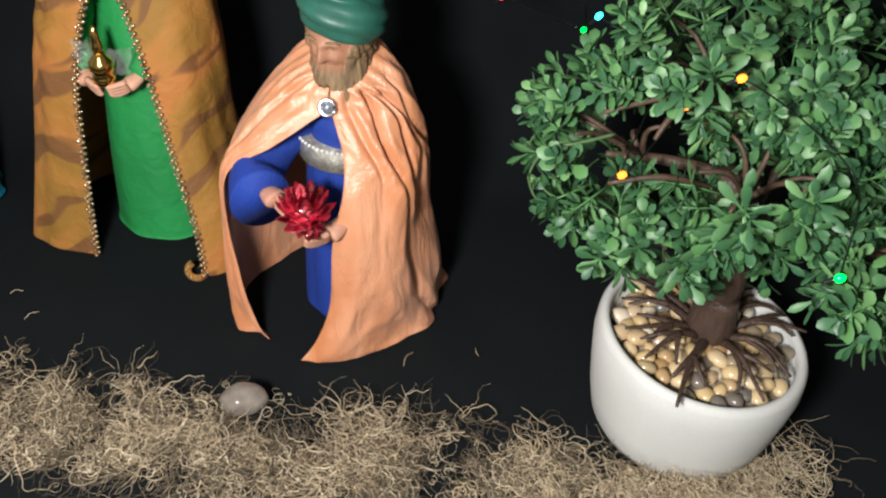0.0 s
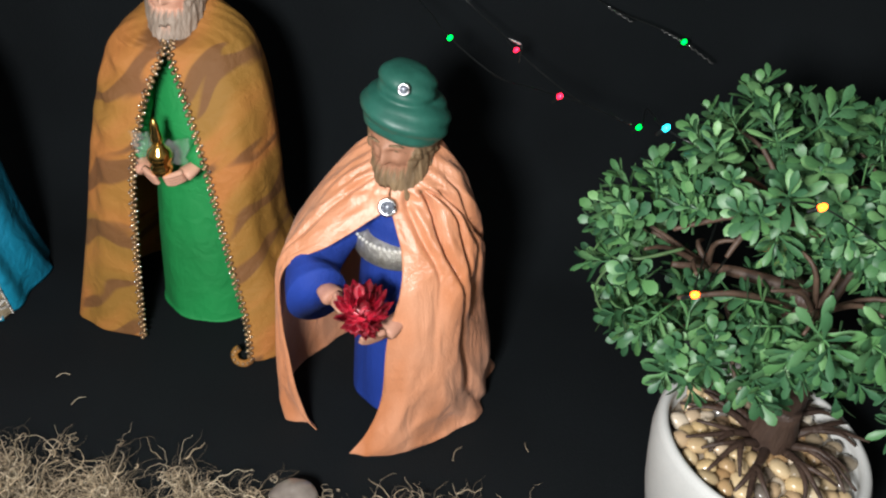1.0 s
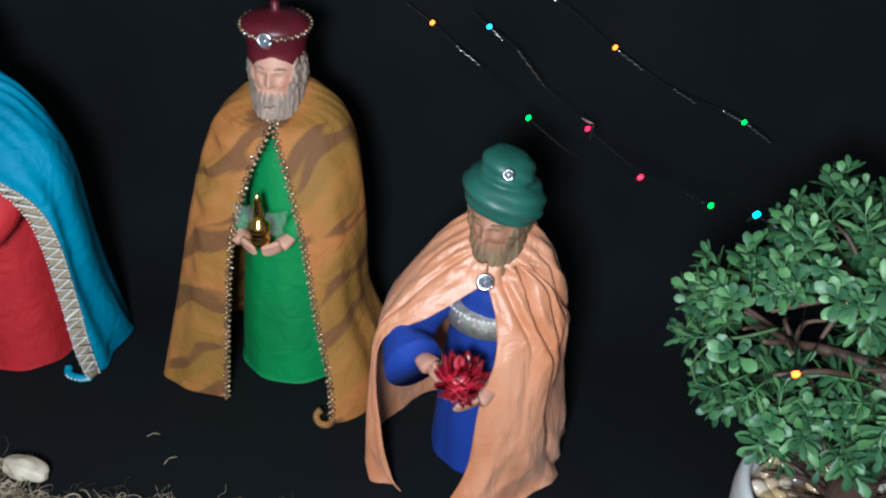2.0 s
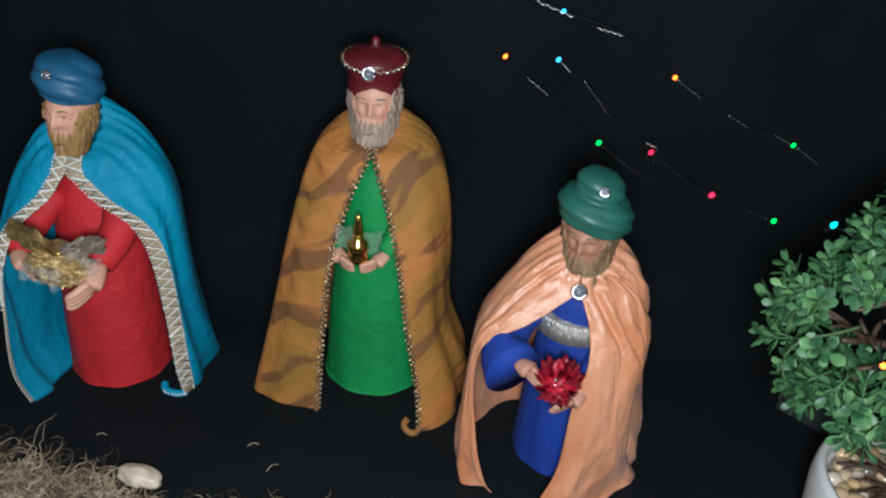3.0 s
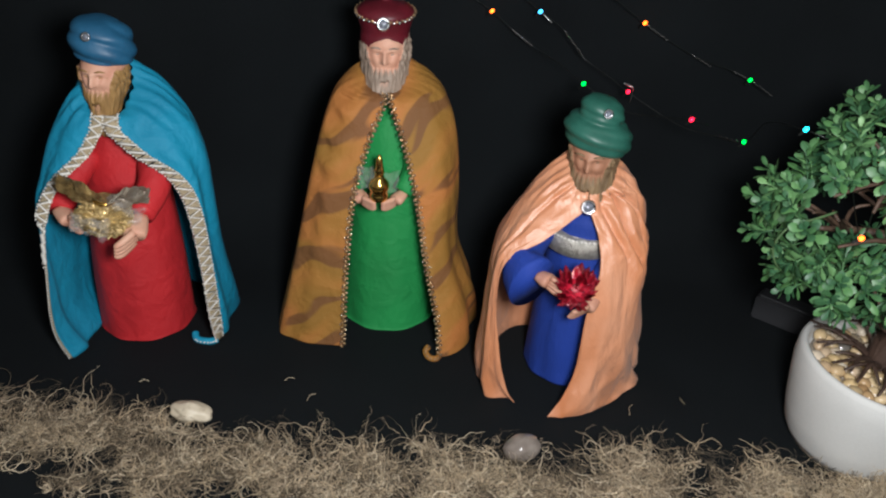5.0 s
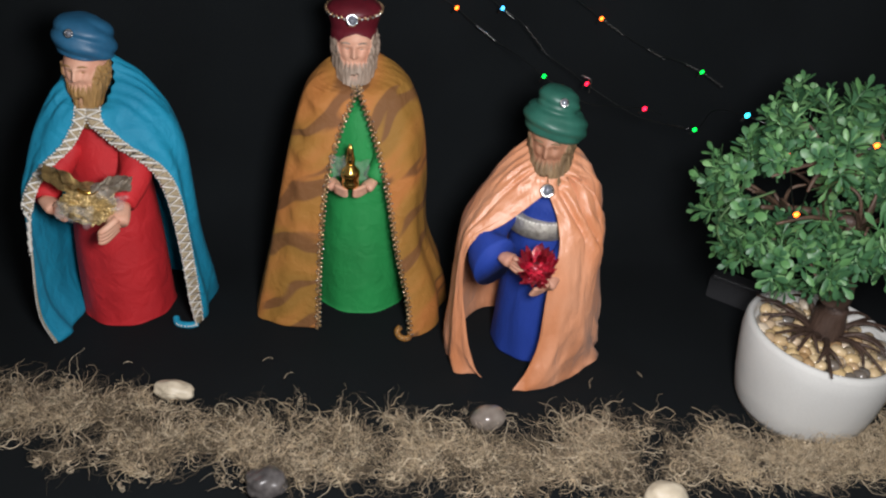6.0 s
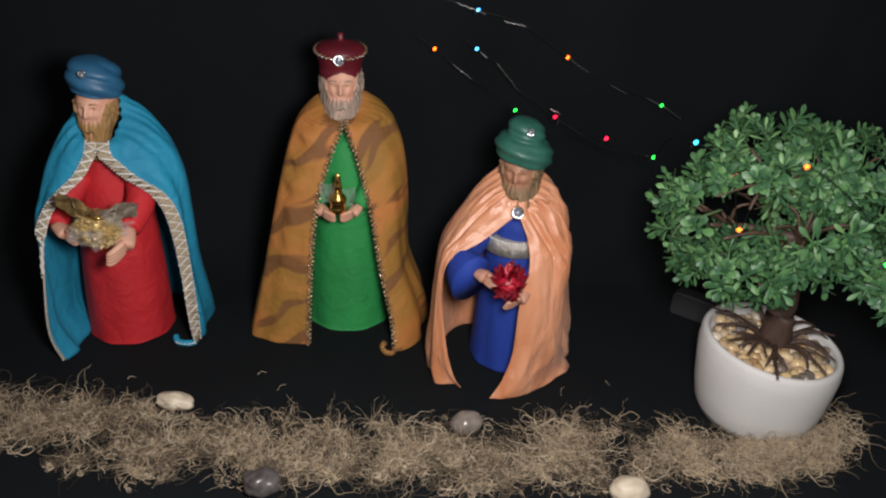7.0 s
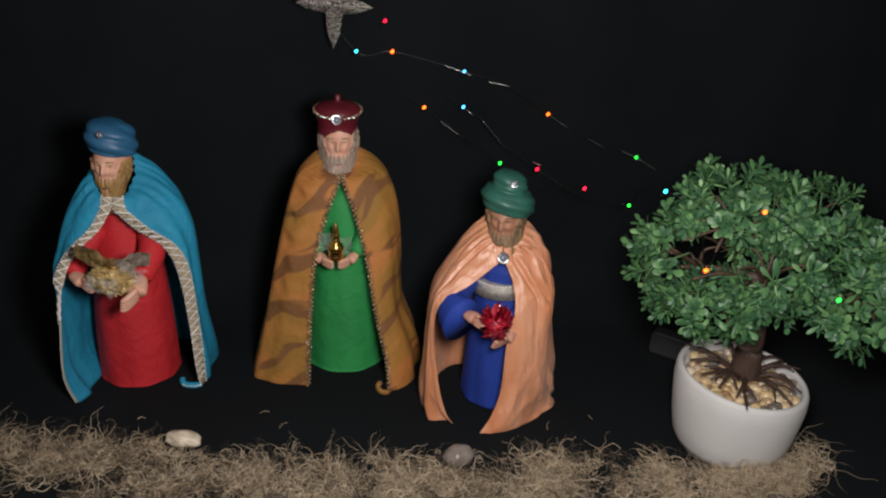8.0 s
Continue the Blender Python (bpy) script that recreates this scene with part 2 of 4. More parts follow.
def smooth_line(keys, n):
    """Catmull-Rom through key tuples, n samples."""
    keys = [np.array(k, float) for k in keys]
    out = []
    m = len(keys) - 1
    for i in range(n):
        t = i / (n - 1) * m
        k = min(int(t), m - 1)
        f = t - k
        p0, p1, p2, p3 = keys[max(k - 1, 0)], keys[k], keys[k + 1], keys[min(k + 2, m)]
        out.append(0.5 * (2 * p1 + (p2 - p0) * f + (2 * p0 - 5 * p1 + 4 * p2 - p3) * f * f + (3 * p1 - p0 - 3 * p2 + p3) * f ** 3))
    return out


def tube(bm, line, radii, mat=0, n=8, squash=1.0):
    """A round tube along a line with a radius at each point (or one for all)."""
    line = [Vector(p) for p in line]
    if not hasattr(radii, "__len__"):
        radii = [radii] * len(line)
    pts = []
    ref = Vector((0, 0, 1))
    for i, p in enumerate(line):
        d = (line[min(i + 1, len(line) - 1)] - line[max(i - 1, 0)]).normalized()
        s = d.cross(ref)
        if s.length < 0.05:
            s = d.cross(Vector((0, 1, 0)))
        s.normalize()
        u = s.cross(d).normalized()
        pts.append([p + (s * math.cos(a) + u * math.sin(a) * squash) * radii[i] for a in (2 * math.pi * j / n for j in range(n))])
    faces, vs = grid(bm, pts, mat, close_u=True)
    for row in (vs[0][::-1], vs[-1]):
        bm.faces.new(row).material_index = mat


def blob(bm, centre, radii, mat=0, sub=3, shape=None, turn=None):
    """A shaped rounded lump; shape(unit vector) gives a factor."""
    made = bmesh.ops.create_icosphere(bm, subdivisions=sub, radius=1.0)["verts"]
    rot = Euler([radians(a) for a in turn]).to_matrix() if turn else None
    for v in made:
        d = v.co.normalized()
        k = shape(d) if shape else 1.0
        p = Vector((d.x * radii[0] * k, d.y * radii[1] * k, d.z * radii[2] * k))
        v.co = Vector(centre) + (rot @ p if rot else p)
    for f in {f for v in made for f in v.link_faces}:
        f.material_index = mat


def arc(x0, y0, x1, y1, s, p, first_x):
    """A quarter of a superellipse from (x0, y0) to (x1, y1), s from 0 to 1."""
    a, b = math.sin(s * math.pi / 2) ** (2 / p), 1 - math.cos(s * math.pi / 2) ** (2 / p)
    return (x0 + (x1 - x0) * (a if first_x else b), y0 + (y1 - y0) * (b if first_x else a))


def cloak_sheet(levels, nu=112, nv=60, fold=0.003, folds=11, seed=0.0, ripple=None, drop=0.056, gather=0.0022, corner=2.3):
    """Rows of points of an open cloak. A level: height, left edge x y, left side x y, back y, right side x y, right edge x y."""
    rows = []
    for v, lv in enumerate(smooth_line(levels, nv)):
        z, xl, yl, sl, ly, back, sr, ry, xr, yr = lv
        row = []
        for j in range(nu):
            u = j / (nu - 1)
            w = v / (nv - 1)
            q = u * 4
            if q < 1:
                x, y = arc(xl, yl, sl, ly, q, 2.3, True)
            elif q < 2:
                x, y = arc(sl, ly, 0.5 * (sl + sr), back, q - 1, 2.2, False)
            elif q < 3:
                x, y = arc(sr, ry, 0.5 * (sl + sr), back, 3 - q, 2.2, False)
            else:
                x, y = arc(xr, yr, sr, ry, 4 - q, 2.3 + (corner - 2.3) * ease(0.6, 1.0, w), True)
            c = Vector((0.5 * (sl + sr), 0.5 * (back + 0.5 * (yl + yr)), 0))
            d = Vector((x, y, 0)) - c
            d.normalize()
            amp = fold * (0.35 + 0.9 * w) * min(1.0, 6 * u + 0.15, 6 * (1 - u) + 0.15)
            g = math.sin(folds * 2 * math.pi * u + 2.2 * math.sin(3 * u + seed) + 1.3 * w + seed)
            g += 0.7 * noise.noise(Vector((u * 9, w * 3.2, seed)))
            k = amp * g
            k += gather * math.sin(2 * math.pi * 19 * u + 3 * math.sin(7 * u + seed)) * math.exp(-((w - 0.10) / 0.14) ** 2) * min(1.0, 8 * u, 8 * (1 - u))
            if ripple:
                k += ripple(u, w)
            zz = z - drop * max(0, 1 - w * 3.4) * math.cos(math.pi * (2 * u - 1)) * -0.5
            row.append(Vector((x + d.x * k, y + d.y * k, max(zz, 0.0012))))
        rows.append(row)
    return rows


def add_sheet(bm, rows, mat, thick=0.0011):
    """A cloth of even thickness: the sheet, its lining set inwards, and the edge between them."""
    nr, nc = len(rows), len(rows[0])
    mid = sum((p for r in rows for p in r), Vector()) / (nr * nc)
    back, sign = [], 0.0
    for i in range(nr):
        line = []
        for j in range(nc):
            du = rows[i][min(j + 1, nc - 1)] - rows[i][max(j - 1, 0)]
            dv = rows[min(i + 1, nr - 1)][j] - rows[max(i - 1, 0)][j]
            n = du.cross(dv)
            line.append(n.normalized() if n.length > 1e-12 else Vector((0, -1, 0)))
            sign += line[-1].dot(rows[i][j] - mid)
        back.append(line)
    s = -1.0 if sign > 0 else 1.0
    inner = [[rows[i][j] + back[i][j] * s * thick for j in range(nc)] for i in range(nr)]
    for r in inner:
        for p in r:
            p.z = max(p.z, 0.0010)
    f1, a = grid(bm, rows, mat)
    f2, c = grid(bm, [r[::-1] for r in inner], mat)
    c = [r[::-1] for r in c]
    loop = [(0, j) for j in range(nc)] + [(i, nc - 1) for i in range(1, nr)] + [(nr - 1, j) for j in range(nc - 2, -1, -1)] + [(i, 0) for i in range(nr - 2, 0, -1)]
    f3 = []
    for q, (i, j) in enumerate(loop):
        i2, j2 = loop[(q + 1) % len(loop)]
        f = bm.faces.new((a[i][j], c[i][j], c[i2][j2], a[i2][j2]))
        f.material_index = mat
        f3.append(f)
    bmesh.ops.recalc_face_normals(bm, faces=f1 + f2 + f3)


# ---- setting: one black cloth over table and wall ----
def backdrop():
    bm = bmesh.new()
    prof = smooth_line([(-1.6, 0.0), (-0.4, 0.0), (0.3, 0.0), (0.72, 0.0), (0.84, 0.012), (0.905, 0.07), (0.925, 0.2), (0.93, 0.45), (0.935, 0.9), (0.94, 1.5)], 90)
    rows = []
    for y, z in prof:
        row = []
        for i in range(150):
            x = -2.2 + 4.2 * i / 149
            up = min(1, max(0, (z - 0.02) / 0.25))
            d = up * (0.012 * math.sin(x * 17 + 1.5 * math.sin(x * 5)) + 0.008 * noise.noise(Vector((x * 12, z * 2.5, 3))))
            f = (1 - up) * 0.0016 * noise.noise(Vector((x * 7, y * 7, 0)))
            row.append(Vector((x, y - d, z + min(f, 0))))
        rows.append(row)
    grid(bm, rows)
    bmesh.ops.recalc_face_normals(bm, faces=bm.faces)
    return tagged(part("backdrop", bm, M_BLACK), "black cloth draped over table and hung behind", "backdrop", kind="structure")


backdrop()
# unseen walls and ceiling, added to throw torch light back as soft fill
for nm, mm, sx, sy, sz in (("wall_south", pose(-0.1, -1.65, 1.2), 4.4, 0.1, 2.6), ("wall_west", pose(-2.3, -0.3, 1.2), 0.1, 2.8, 2.6),
                           ("wall_east", pose(2.1, -0.3, 1.2), 0.1, 2.8, 2.6), ("ceiling", pose(-0.1, -0.3, 2.45), 4.4, 2.8, 0.1)):
    bm = bmesh.new()
    bmesh.ops.create_cube(bm, size=1.0, matrix=mm @ Matrix.Diagonal((sx, sy, sz, 1)))
    tagged(part(nm, bm, M_BOUNCE_SHELL, smooth=False), "added unseen off-white surface that bounces torch light back as fill", nm.split("_")[0], kind="structure")


# ---- the three figurines: one mesh each ----
ROLL = [(0.84, -0.52), (0.98, -0.46), (1.04, -0.20), (1.04, 0.12), (0.99, 0.40), (0.88, 0.64), (0.68, 0.85), (0.38, 0.97), (0.02, 1.0)]
BELL = [(0.72, -0.46), (0.92, -0.42), (1.03, -0.20), (1.05, 0.02), (0.97, 0.20), (0.80, 0.31), (0.66, 0.38), (0.68, 0.50), (0.68, 0.64), (0.59, 0.82), (0.40, 0.95), (0.02, 1.0)]


def turban(bm, mat, c, r, h, prof, tilt=0.0, bands=5, depth=0.14):
    """A wound turban: a bulging roll with slanting grooves and a cap above."""
    prof = [tuple(p) for p in smooth_line(prof, 34)]

    def shape(a, k, p):
        z = prof[k][1]
        g = depth * abs(math.sin(bands * z * 1.25 + 2.3 * math.sin(a + 0.7) + 0.6 * math.sin(2 * a))) ** 0.7 - 0.09
        g += 0.05 * noise.noise(Vector((math.cos(a) * 1.4, math.sin(a) * 1.4, z * 2.5)))
        d = Vector((p.x - c[0], p.y - c[1], 0))
        q = p + d * g
        q.z += tilt * d.x
        return q
    lathe(bm, [(pr * r, pz * h) for pr, pz in prof], mat, 48, c, shape)


def ease(a, b, x):
    t = min(1, max(0, (x - a) / (b - a)))
    return t * t * (3 - 2 * t)


def head(bm, skin, beard, c, r, beard_len, yaw=0.0, nod=0.0, hair=False, pointed=0.3, line=None, full=-0.80, ahead=0.30):
    """A plain moulded head: brow, nose, cheeks and a grooved beard that grows out of it."""
    turn = Matrix.Rotation(radians(yaw), 3, "Z") @ Matrix.Rotation(radians(nod), 3, "X")
    made = bmesh.ops.create_icosphere(bm, subdivisions=6, radius=1.0)["verts"]

    def hairy(d):
        edge = -0.36 + 0.60 * ease(0.52, 0.86, abs(d.x)) + 0.03 * math.sin(d.x * 31)
        if hair and (d.y > 0.05 or abs(d.x) > 0.80):
            edge = 0.8
        mouth = abs(d.x) < 0.17 and -0.53 < d.z < -0.46 and d.y < 0
        return d.z < edge and not mouth
    marks = {}
    for v in made:
        d = v.co.normalized()
        x, z, front = d.x, d.z, d.y < 0
        p = Vector((d.x * 0.80, d.y * 0.92, d.z * 1.12))
        if front:
            tip = ease(0.32, -0.10, z) * (1 - ease(-0.12, -0.22, z))
            p.y -= (0.05 + 0.20 * tip) * math.exp(-(x / (0.10 + 0.05 * tip)) ** 2) * ease(0.42, 0.25, z) * (1 - ease(-0.12, -0.24, z))
            p.y -= 0.07 * math.exp(-((z - 0.27) / 0.09) ** 2) * ease(0.75, 0.45, abs(x))
            p.y += 0.10 * math.exp(-((z - 0.12) / 0.10) ** 2 - ((abs(x) - 0.30) / 0.13) ** 2)
            p.y -= 0.035 * math.exp(-((z - 0.09) / 0.05) ** 2 - ((abs(x) - 0.30) / 0.10) ** 2)
            p.y -= 0.05 * math.exp(-((z + 0.12) / 0.14) ** 2 - ((abs(x) - 0.42) / 0.16) ** 2)
        h = hairy(d)
        if h:
            a = math.atan2(d.x, -d.y)
            s = 0.07 + 0.012 * math.sin(a * 26 + 5 * z + 3 * noise.noise(d * 4)) + 0.07 * noise.noise(d * 6.5) + 0.035 * noise.noise(d * 15)
            s += 0.06 * math.exp(-((z + 0.41) / 0.06) ** 2) * ease(0.5, 0.2, abs(x)) * (1 if front else 0)
            if hair and d.y > -0.2:
                s += 0.08
            p += d * s
            g = ease(-0.26, full, z) * ease(0.30, -0.42, d.y)
            p += Vector((d.x * 0.22, d.y * 0.16, 0)) * g
            p.z -= beard_len / r * g
            p.x *= 1 - pointed * g
            p.y -= ahead * g
        marks[v] = h
        v.co = Vector(c) + turn @ (p * r)
    for f in {f for v in made for f in v.link_faces}:
        f.material_index = beard if sum(marks[v] for v in f.verts) >= 2 else skin
    for s in (-1, 1):
        # brow and the lower lid's painted line
        for zz, rad, m, dy in ((0.36, 0.035, beard, -0.90), (0.10, 0.030, line, -0.80)):
            pts = [Vector(c) + turn @ (Vector((s * (0.14 + 0.09 * i), dy + 0.05 * (i / 3.0) ** 2, zz + 0.045 * math.sin(math.pi * i / 4) * (1 if m == beard else -1))) * r) for i in range(5)]
            tube(bm, pts, [rad * r * q for q in (0.5, 1, 1, 0.9, 0.4)], m, 6)


def hand(bm, mat, wrist, palm, tip, size, spread=(1, 0, 0)):
    """A plain mitten-like hand with four joined fingers and a thumb."""
    wrist, palm, tip, spread = Vector(wrist), Vector(palm), Vector(tip), Vector(spread).normalized()
    tube(bm, smooth_line([wrist, wrist.lerp(palm, 0.6), palm], 6), [size * 0.5, size * 0.55, size * 0.62, size * 0.66, size * 0.66, size * 0.6], mat, 12, 0.7)
    for i in range(4):
        o = spread * (i - 1.5) * size * 0.32
        tube(bm, smooth_line([palm + o * 0.8, palm.lerp(tip, 0.6) + o + Vector((0, 0, -size * 0.12)), tip + o * 0.8], 7),
             [size * 0.24, size * 0.23, size * 0.22, size * 0.21, size * 0.2, size * 0.17, size * 0.07], mat, 8)
    t = palm.lerp(tip, 0.1)
    up = Vector((0, 0, size * 0.55))
    tube(bm, smooth_line([palm - spread * size * 0.4, t - spread * size * 0.55 + up * 0.8, t.lerp(tip, 0.5) - spread * size * 0.3 + up], 6),
         [size * 0.26, size * 0.25, size * 0.23, size * 0.21, size * 0.18, size * 0.07], mat, 8)


def gem(bm, rim, stone, c, r, normal=(0, -1, 0.2)):
    """A faceted stone in a ring of beads."""
    nrm = Vector(normal).normalized()
    q = nrm.to_track_quat("Z", "Y").to_matrix()
    ring = [Vector(c) + q @ Vector((r * math.cos(a), r * math.sin(a), 0)) for a in (2 * math.pi * i / 12 for i in range(13))]
    tube(bm, ring, r * 0.28, rim, 6)
    prof = [(1.0, 0.0), (0.95, 0.15), (0.55, 0.5), (0.0001, 0.5)]
    rows = [[Vector(c) + q @ Vector((pr * r * 0.85 * math.cos(a), pr * r * 0.85 * math.sin(a), pz * r)) for a in (2 * math.pi * i / 8 for i in range(8))] for pr, pz in prof]
    grid(bm, rows, stone, close_u=True)


def beads(bm, line, r, mat):
    for p in line:
        made = bmesh.ops.create_icosphere(bm, subdivisions=1, radius=r, matrix=Matrix.Translation(p))["verts"]
        for f in {f for v in made for f in v.link_faces}:
            f.material_index = mat


def resample(line, step):
    out = [line[0].copy()]
    need = step
    for a, b in zip(line, line[1:]):
        d = (b - a).length
        pos = 0.0
        while d - pos >= need:
            pos += need
            out.append(a.lerp(b, pos / d))
            need = step
        need -= d - pos
    return out


def robe(bm, mat, prof, c=(0, 0, 0), ripple=0.0008, lean=0.0):
    def shape(a, k, p):
        g = ripple * math.sin(9 * a + 1.2 * k * 0.2) * (1 - k / 30)
        q = p + Vector((math.cos(a) * g, math.sin(a) * g, 0))
        q.y -= lean * (q.z - prof[0][1])
        return q
    lathe(bm, [tuple(p) for p in smooth_line(prof, 26)], mat, 56, c, shape)


def figurine(build, mats, m, label):
    bm = bmesh.new()
    build(bm)
    ob = part("figurine", bm, mats)
    ob.matrix_world = m
    return tagged(ob, label, "figurine", "three robed king figurines")


def standing_king_ochre(bm):
    CL, RB, SK, BD, HT, BE, SI, GM = range(8)
    levels = [
        # height, left edge, left side, back, right side, right edge
        (0.304, -0.006, 0.000, -0.024, 0.024, 0.044, 0.018, 0.024, 0.000, 0.000),
        (0.296, -0.005, -0.010, -0.044, 0.020, 0.056, 0.044, 0.022, 0.002, -0.010),
        (0.280, -0.005, -0.020, -0.060, 0.014, 0.064, 0.062, 0.020, 0.004, -0.020),
        (0.245, -0.019, -0.034, -0.072, 0.006, 0.070, 0.073, 0.014, 0.018, -0.036),
        (0.185, -0.034, -0.046, -0.086, -0.004, 0.074, 0.079, 0.010, 0.034, -0.050),
        (0.110, -0.041, -0.055, -0.101, -0.014, 0.076, 0.083, 0.008, 0.047, -0.061),
        (0.045, -0.044, -0.064, -0.115, -0.024, 0.078, 0.106, 0.014, 0.062, -0.076),
        (0.0015, -0.045, -0.071, -0.124, -0.032, 0.080, 0.110, 0.022, 0.066, -0.086),
    ]

    def ripple(u, w):
        k = 0.0030 * math.sin(92 * w + 14 * u + 3 * math.sin(8 * w) + 2 * noise.noise(Vector((u * 12, w * 6, 1)))) * math.exp(-((u - 0.115) / 0.06) ** 2) * math.exp(-((w - 0.38) / 0.20) ** 2)
        k += 0.0035 * math.sin(70 * u + 10 * w) * math.exp(-((u - 0.77) / 0.09) ** 2) * w * w
        return k
    rows = cloak_sheet(levels, nu=180, nv=110, drop=0.034, seed=0.7, fold=0.0013, folds=9, ripple=ripple, gather=0.0007)
    add_sheet(bm, rows, CL)
    robe(bm, RB, [(0.058, 0.001), (0.056, 0.01), (0.052, 0.08), (0.046, 0.15), (0.040, 0.22), (0.030, 0.258), (0.010, 0.268)], (0.004, 0.018, 0), lean=-0.03)
    for edge in (0, -1):
        line = resample([r[edge] + Vector((0, -0.0014, 0)) for r in rows[4:]], 0.0030)
        beads(bm, [p + Vector((0.0014 * (-1) ** i, -0.0004 * (i % 3), 0)) for i, p in enumerate(line)], 0.0023, BE)
        beads(bm, [p + Vector((0.0033, -0.0008, 0.001)) for p in line[::4]], 0.0012, SI)
        beads(bm, [p + Vector((-0.0033, -0.0008, 0.001)) for p in line[2::4]], 0.0012, SI)
    curl = [rows[-1][-1] + Vector(d) for d in ((0, 0, 0.001), (-0.004, -0.006, 0.002), (-0.012, -0.006, 0.004), (-0.016, 0.0, 0.008), (-0.012, 0.004, 0.012))]
    tube(bm, smooth_line(curl, 14), 0.0035, CL, 8)
    beads(bm, [Vector(p) + Vector((0, -0.003, 0.002)) for p in smooth_line(curl, 8)], 0.002, BE)
    head(bm, SK, BD, (-0.005, 0.026, 0.324), 0.0285, 0.016, 0, 2, hair=True, pointed=0.12, line=BD, full=-0.66)
    hat = [(0.0262, 0.0), (0.0268, 0.002), (0.0268, 0.010), (0.0260, 0.012), (0.0268, 0.016), (0.0300, 0.026), (0.0315, 0.030), (0.0305, 0.034), (0.022, 0.039), (0.008, 0.0415), (0.004, 0.043), (0.0042, 0.047), (0.003, 0.050), (0.0002, 0.0505)]
    lathe(bm, [(0.97 * r, 1.08 * z) for r, z in hat], HT, 40, (-0.006, 0.030, 0.3305))
    ring = [Vector((-0.006 + 0.0309 * math.cos(a), 0.030 + 0.0309 * math.sin(a), 0.3635 + 0.003 * math.sin(a))) for a in (2 * math.pi * i / 60 for i in range(60))]
    beads(bm, ring[::2], 0.0021, SI)
    beads(bm, [p + Vector((0, 0, 0.0012)) for p in ring[1::2]], 0.0018, BE)
    gem(bm, SI, GM, (-0.007, -0.0025, 0.3605), 0.0056)
    for s in (-1, 1):
        tube(bm, smooth_line([(s * 0.034 - 0.004, 0.010, 0.255), (s * 0.036 - 0.005, -0.018, 0.212), (s * 0.024 - 0.006, -0.036, 0.188)], 10), [0.014, 0.015, 0.015, 0.015, 0.014, 0.013, 0.012, 0.012, 0.0115, 0.011], RB, 14)
        hand(bm, SK, (s * 0.025 - 0.006, -0.036, 0.187), (s * 0.017 - 0.007, -0.046, 0.182), (s * 0.003 - 0.007, -0.056, 0.181), 0.0125, (0, -0.5, 1))


